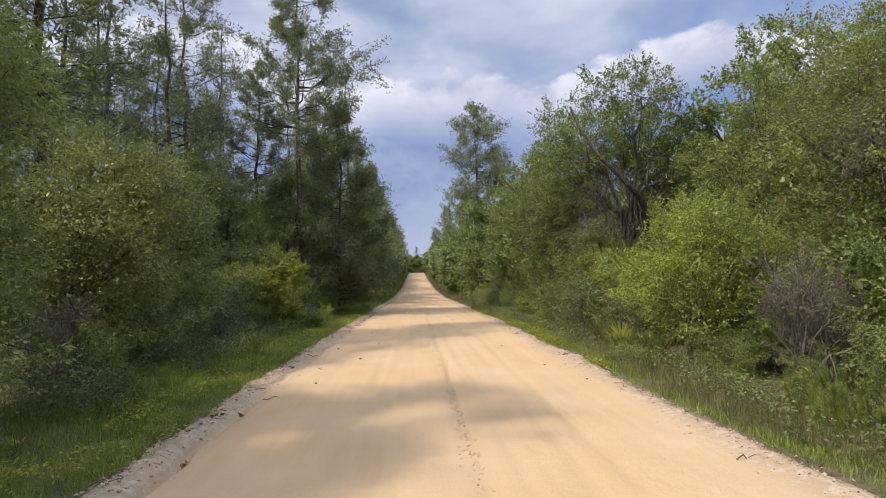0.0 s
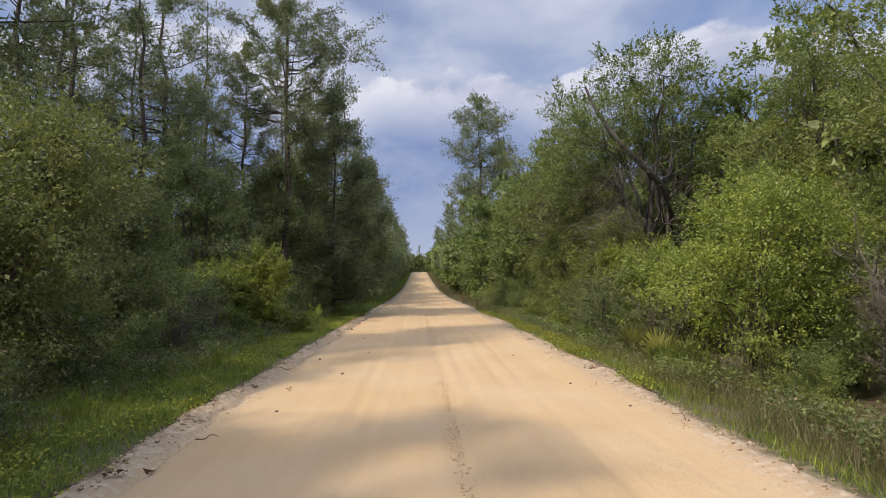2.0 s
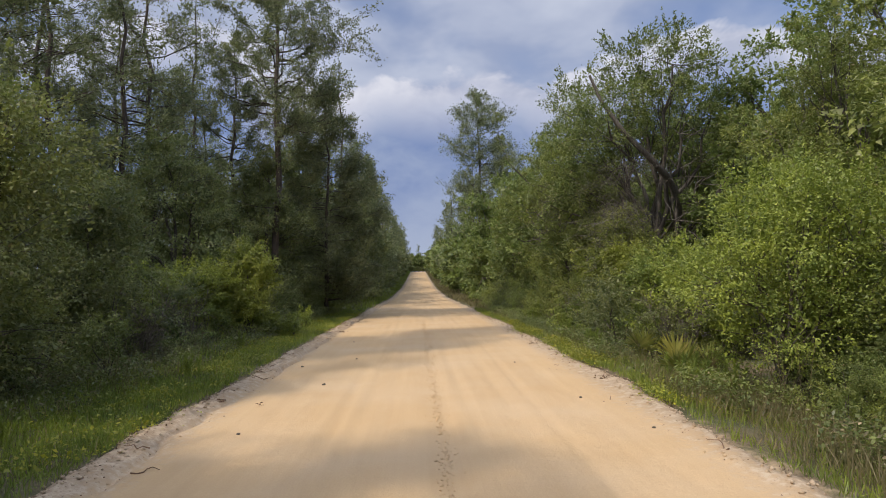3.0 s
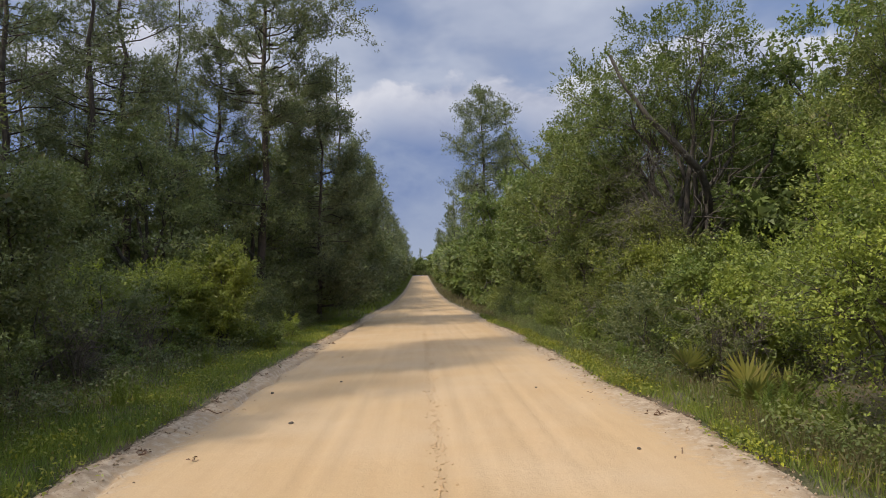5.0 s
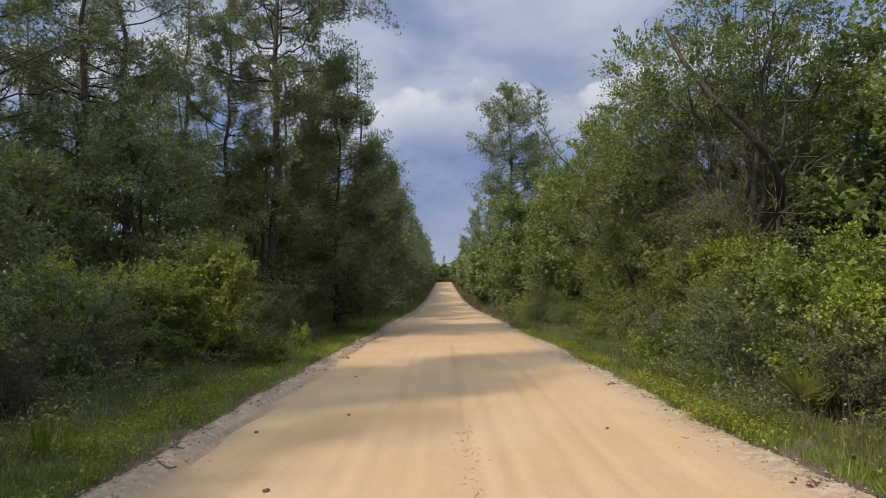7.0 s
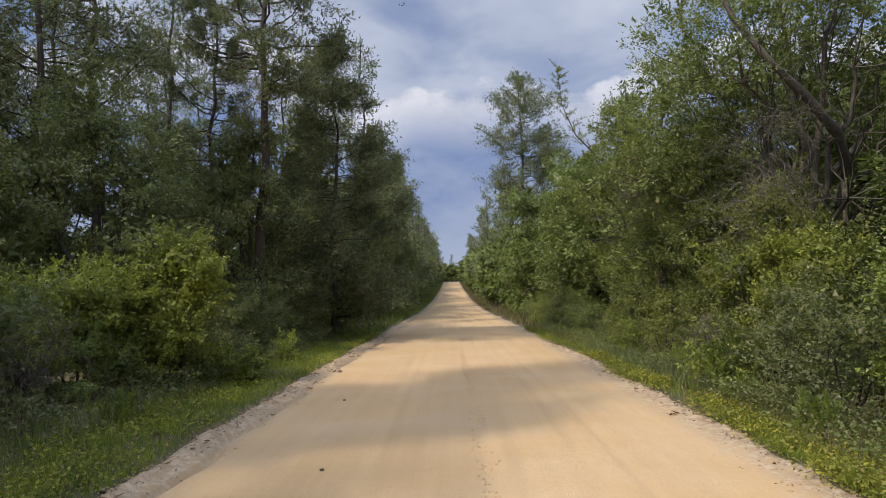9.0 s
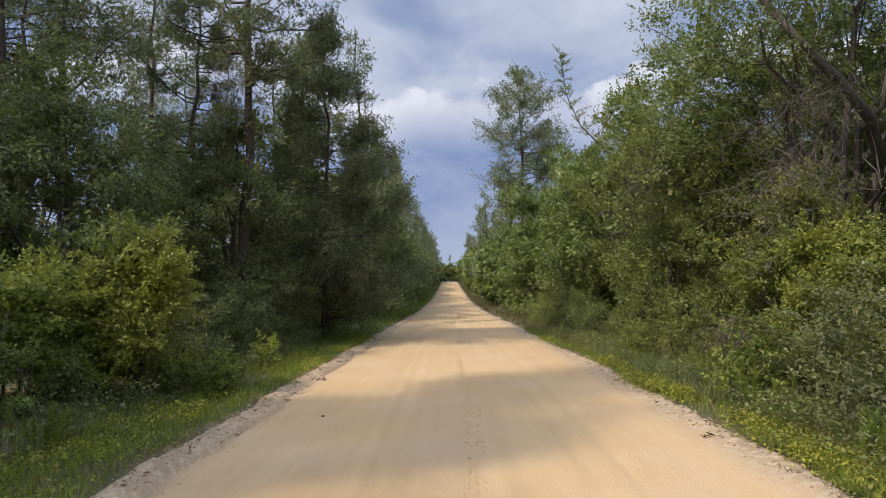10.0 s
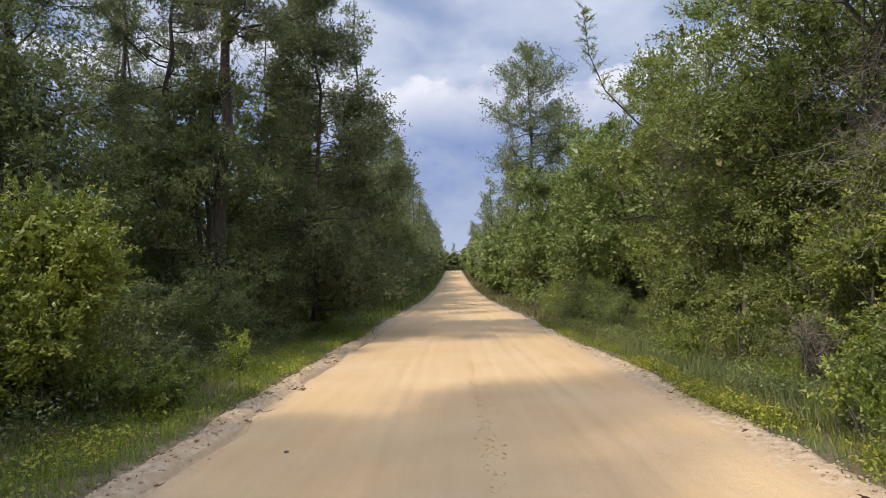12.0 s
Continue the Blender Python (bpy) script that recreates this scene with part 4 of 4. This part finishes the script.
def leaning_tree():
    """A slender bare tree that leans out over the brush and turns up into a feathery tip."""
    r = np.random.default_rng(88)
    thing = new("leaning_tree")
    line = np.array([(2.6, 0.0, -0.1), (1.9, -0.1, 2.2), (1.0, -0.2, 3.9), (-0.2, 0.1, 4.95), (-1.1, 0.2, 5.6), (-1.9, 0.1, 6.4), (-2.3, 0.0, 7.3), (-2.45, 0.0, 8.7)])
    part("trunk", mesh_of("trunk", *tube(line, (0.07, 0.06, 0.05, 0.04, 0.028, 0.017, 0.011, 0.004), 7), OAK_BARK, True), thing)
    at, axes = [], []
    for i in range(46):
        s = r.uniform(4.2, 6.95)
        k = int(s)
        root = line[k] + (line[k + 1] - line[k]) * (s - k)
        tip = root + (r.normal(0, 0.30), r.normal(0, 0.30), r.uniform(0.1, 0.6)) * np.array([1, 1, 1]) * (1.25 - 0.12 * s)
        part("branch", mesh_of("branch", *tube(np.array([root, tip]), (0.008, 0.003), 3), OAK_BARK, True), thing)
        q = r.uniform(0.1, 1.05, (44, 1))
        at.append(root * (1 - q) + tip * q + r.normal(0, 0.025, (44, 3)))
        axes.append(unit(tip - root) + r.normal(0, 0.6, (44, 3)))
    at, axes = np.concatenate(at), np.concatenate(axes)
    long = r.uniform(0.05, 0.10, len(at))
    part("crown", mesh_of("crown", *needles_of(at, axes, r.normal(0, 1, (len(at), 3)), long, long * 0.2), YELLOW_LEAF), thing)
    stand(thing, 6.0, 29.0)
    return tagged(thing, "slender leaning tree with a feathery green tip", "tree")


leaning_tree()


def own_limb(tree, points, thick, label=""):
    """A heavy crooked limb of a standing tree, given by places in the world."""
    back = tree.matrix_basis.inverted()
    line = np.array([back @ Vector(p) for p in points])
    part("limb", mesh_of("limb", *tube(line, np.linspace(thick, thick * 0.3, len(line)), 7), OAK_BARK, True), tree, label)


def dead_tangle(tree, centre, size, number, seed):
    """Fine grey dead twigs hanging in a tree's crown."""
    r = np.random.default_rng(seed)
    middle, fine = tree.matrix_basis.inverted() @ Vector(centre), []
    for i in range(number):
        root = np.array(middle) + r.normal(0, 0.55, 3) * size
        way = unit(r.normal(0, 1, 3) * (1, 1, 0.6) + (0, 0, -0.7))
        twig = bent(r, root, root + way * r.uniform(0.35, 0.95), 5, 0.05, -0.04)
        fine.append(tube(twig, np.linspace(0.006, 0.003, 5), 3))
        for k in (1, 2, 3):
            fine.append(tube(np.array([twig[k], twig[k] + unit(way + r.normal(0, 0.7, 3)) * r.uniform(0.1, 0.35)]), (0.004, 0.002), 3))
    tagged(part("dead_twig", mesh_of("dead_twig", *joined(fine), TWIG_WOOD, True), tree, "grey tangle of dead hanging twigs"), kind="stuff")


own_limb(spreading_oak, ((8.9, 24.2, 2.6), (8.7, 23.4, 3.9), (8.1, 22.7, 4.5), (7.3, 22.3, 5.15), (6.6, 22.2, 5.8), (6.0, 22.4, 6.8), (5.7, 22.6, 7.7)), 0.14)
own_limb(spreading_oak, ((8.7, 24.4, 2.2), (9.6, 23.4, 3.6), (10.2, 22.8, 4.7), (10.4, 22.6, 6.0)), 0.08)
own_limb(olive_oak, ((6.9, 32.4, 2.4), (6.5, 31.6, 3.1), (5.7, 31.3, 3.2), (5.0, 31.2, 3.05), (4.7, 31.2, 3.2)), 0.06)
dead_tangle(young_oak, (6.2, 21.9, 3.4), (0.8, 0.6, 0.6), 130, 301)
dead_tangle(young_oak, (5.9, 21.6, 2.2), (0.7, 0.5, 0.6), 90, 302)
dead_tangle(spreading_oak, (6.6, 22.0, 4.6), (1.1, 0.6, 0.9), 120, 303)
dead_tangle(olive_oak, (5.4, 27.6, 4.2), (0.9, 0.6, 1.0), 110, 304)
dead_tangle(drooping_oak, (6.5, 8.6, 3.6), (0.9, 0.6, 0.8), 120, 305)
dead_tangle(lone_pine, (-5.1, 27.0, 7.4), (0.6, 0.5, 1.0), 130, 306)

# ---- litter on the sand ----
def surface(x, y):
    a, b = edge_left(y), edge_right(y)
    return road_height(x, y, a, b) if a + 0.02 < x < b - 0.02 else land(x, y)


def litter_pile(seed, wide, number, label):
    r = np.random.default_rng(seed)
    thing = new("leaf_pile")
    at = np.stack([r.normal(0, wide, number), r.normal(0, wide * 0.6, number), r.uniform(0.0, 0.035, number)], 1)
    long = r.uniform(0.03, 0.075, number)
    for k in range(number):
        one = slice(k, k + 1)
        part("dead_leaf", mesh_of("dead_leaf", *blades(at[one], r.normal(0, 1, (1, 3)) * (1, 1, 0.25), r.normal(0, 0.5, (1, 3)) + (0, 0, 1), long[one], long[one] * 0.5, 0.2), STRAW), thing)
    return tagged(thing, label, "litter")


for k, (x, y, wide, number) in enumerate(((-2.06, 5.75, 0.07, 22), (-2.17, 7.2, 0.06, 14), (-1.95, 7.35, 0.04, 7), (-2.17, 11.3, 0.07, 16), (-2.02, 22.0, 0.12, 22), (-2.08, 20.1, 0.10, 16), (-2.1, 25.0, 0.12, 18), (-1.62, 11.0, 0.03, 6), (2.85, 12.3, 0.08, 14), (2.75, 17.3, 0.07, 12))):
    pile = litter_pile(90 + k, wide, number, "small heap of brown dead leaves on sand")
    pile.matrix_basis = pose(x, y, surface(x, y), 0, 0, 40 * k)
    tagged(pile, group="leaf litter on the road")


def stone(seed, size):
    bm = bmesh.new()
    bmesh.ops.create_icosphere(bm, subdivisions=2, radius=size)
    for v in bm.verts:
        v.co *= 1 + 0.35 * noise.noise(v.co * (2.0 / size) + Vector((seed, 0, 0)))
        v.co.z *= 0.6
    me = bpy.data.meshes.new("stone")
    bm.to_mesh(me)
    bm.free()
    me.materials.append(STONE)
    return new("stone", me)


for k, (x, y, size) in enumerate(((-1.09, 12.4, 0.028), (-0.9, 15.2, 0.02), (-1.5, 9.6, 0.02), (1.9, 14.3, 0.018), (2.5, 9.4, 0.018), (-1.3, 18.7, 0.022), (2.2, 11.0, 0.02), (-1.75, 14.4, 0.025))):
    ob = tagged(stone(k * 3.3, size), "small dark pebble lying on the sand road", "stone", "pebbles on the road")
    ob.matrix_basis = pose(x, y, surface(x, y) + size * 0.35, 0, 0, 50 * k)


def stick(seed, long):
    r = np.random.default_rng(seed)
    line = bent(r, (-long / 2, 0, 0), (long / 2, 0, 0.01), 6, 0.02)
    return new("stick", mesh_of("stick", *tube(line, np.linspace(0.007, 0.003, 6), 5), STRAW, True))


for k in range(46):
    y = 3.5 + 27 * k / 46 + rng.uniform(-0.3, 0.3)
    x = edge_left(y) + abs(rng.normal(0, 0.22)) + 0.06 if k % 3 else edge_right(y) - abs(rng.normal(0, 0.2)) - 0.06
    ob = tagged(stick(200 + k, rng.uniform(0.08, 0.32)), "thin brown twig lying on the sand edge", "twig", "twigs on the road edge")
    ob.matrix_basis = pose(x, y, surface(x, y) + 0.006, 0, rng.uniform(-3, 3), rng.uniform(0, 180))


def clods(name, spots, small, big, mat, label):
    """Crumbs of sand and dirt, small eight-sided lumps."""
    n = len(spots)
    size = rng.uniform(small, big, n) * rng.uniform(0.5, 1.0, n)
    shape = np.array([(1, 0, 0), (-1, 0, 0), (0, 1, 0), (0, -1, 0), (0, 0, 0.7), (0, 0, -0.7)])
    jitter = rng.uniform(0.6, 1.3, (n, 6, 1))
    verts = spots[:, None] + shape[None] * jitter * size[:, None, None]
    tri = np.array([(0, 2, 4), (2, 1, 4), (1, 3, 4), (3, 0, 4), (2, 0, 5), (1, 2, 5), (3, 1, 5), (0, 3, 5)])
    faces = (np.arange(n)[:, None, None] * 6 + tri[None]).reshape(-1, 3)
    return tagged(new(name, mesh_of(name, verts.reshape(-1, 3), faces, mat)), label, "dirt", kind="stuff")


def along_edge(number, spread):
    spots = []
    for k in range(number):
        y = rng.uniform(1.5, 34)
        x = edge_left(y) + abs(rng.normal(0, spread)) if rng.uniform() < 0.55 else edge_right(y) - abs(rng.normal(0, spread))
        spots.append((x, y, surface(x, y)))
    return np.array(spots)


def along_track(number):
    spots = []
    for k in range(number):
        y = rng.uniform(4, 26)
        x = 0.45 + 0.05 * noise.noise((1, y * 0.6, 1)) + rng.normal(0, 0.05)
        spots.append((x, y, surface(x, y)))
    return np.array(spots)


clods("sand_clods", along_edge(4200, 0.20), 0.008, 0.032, SAND, "crumbled sand clods along the road edges")
clods("track_clods", along_track(1500), 0.008, 0.024, SAND, "crumbled sand along a wheel track")
clods("dirt_crumbs", along_edge(900, 0.24), 0.006, 0.018, STRAW, "dark crumbs of bark and leaves on sand")
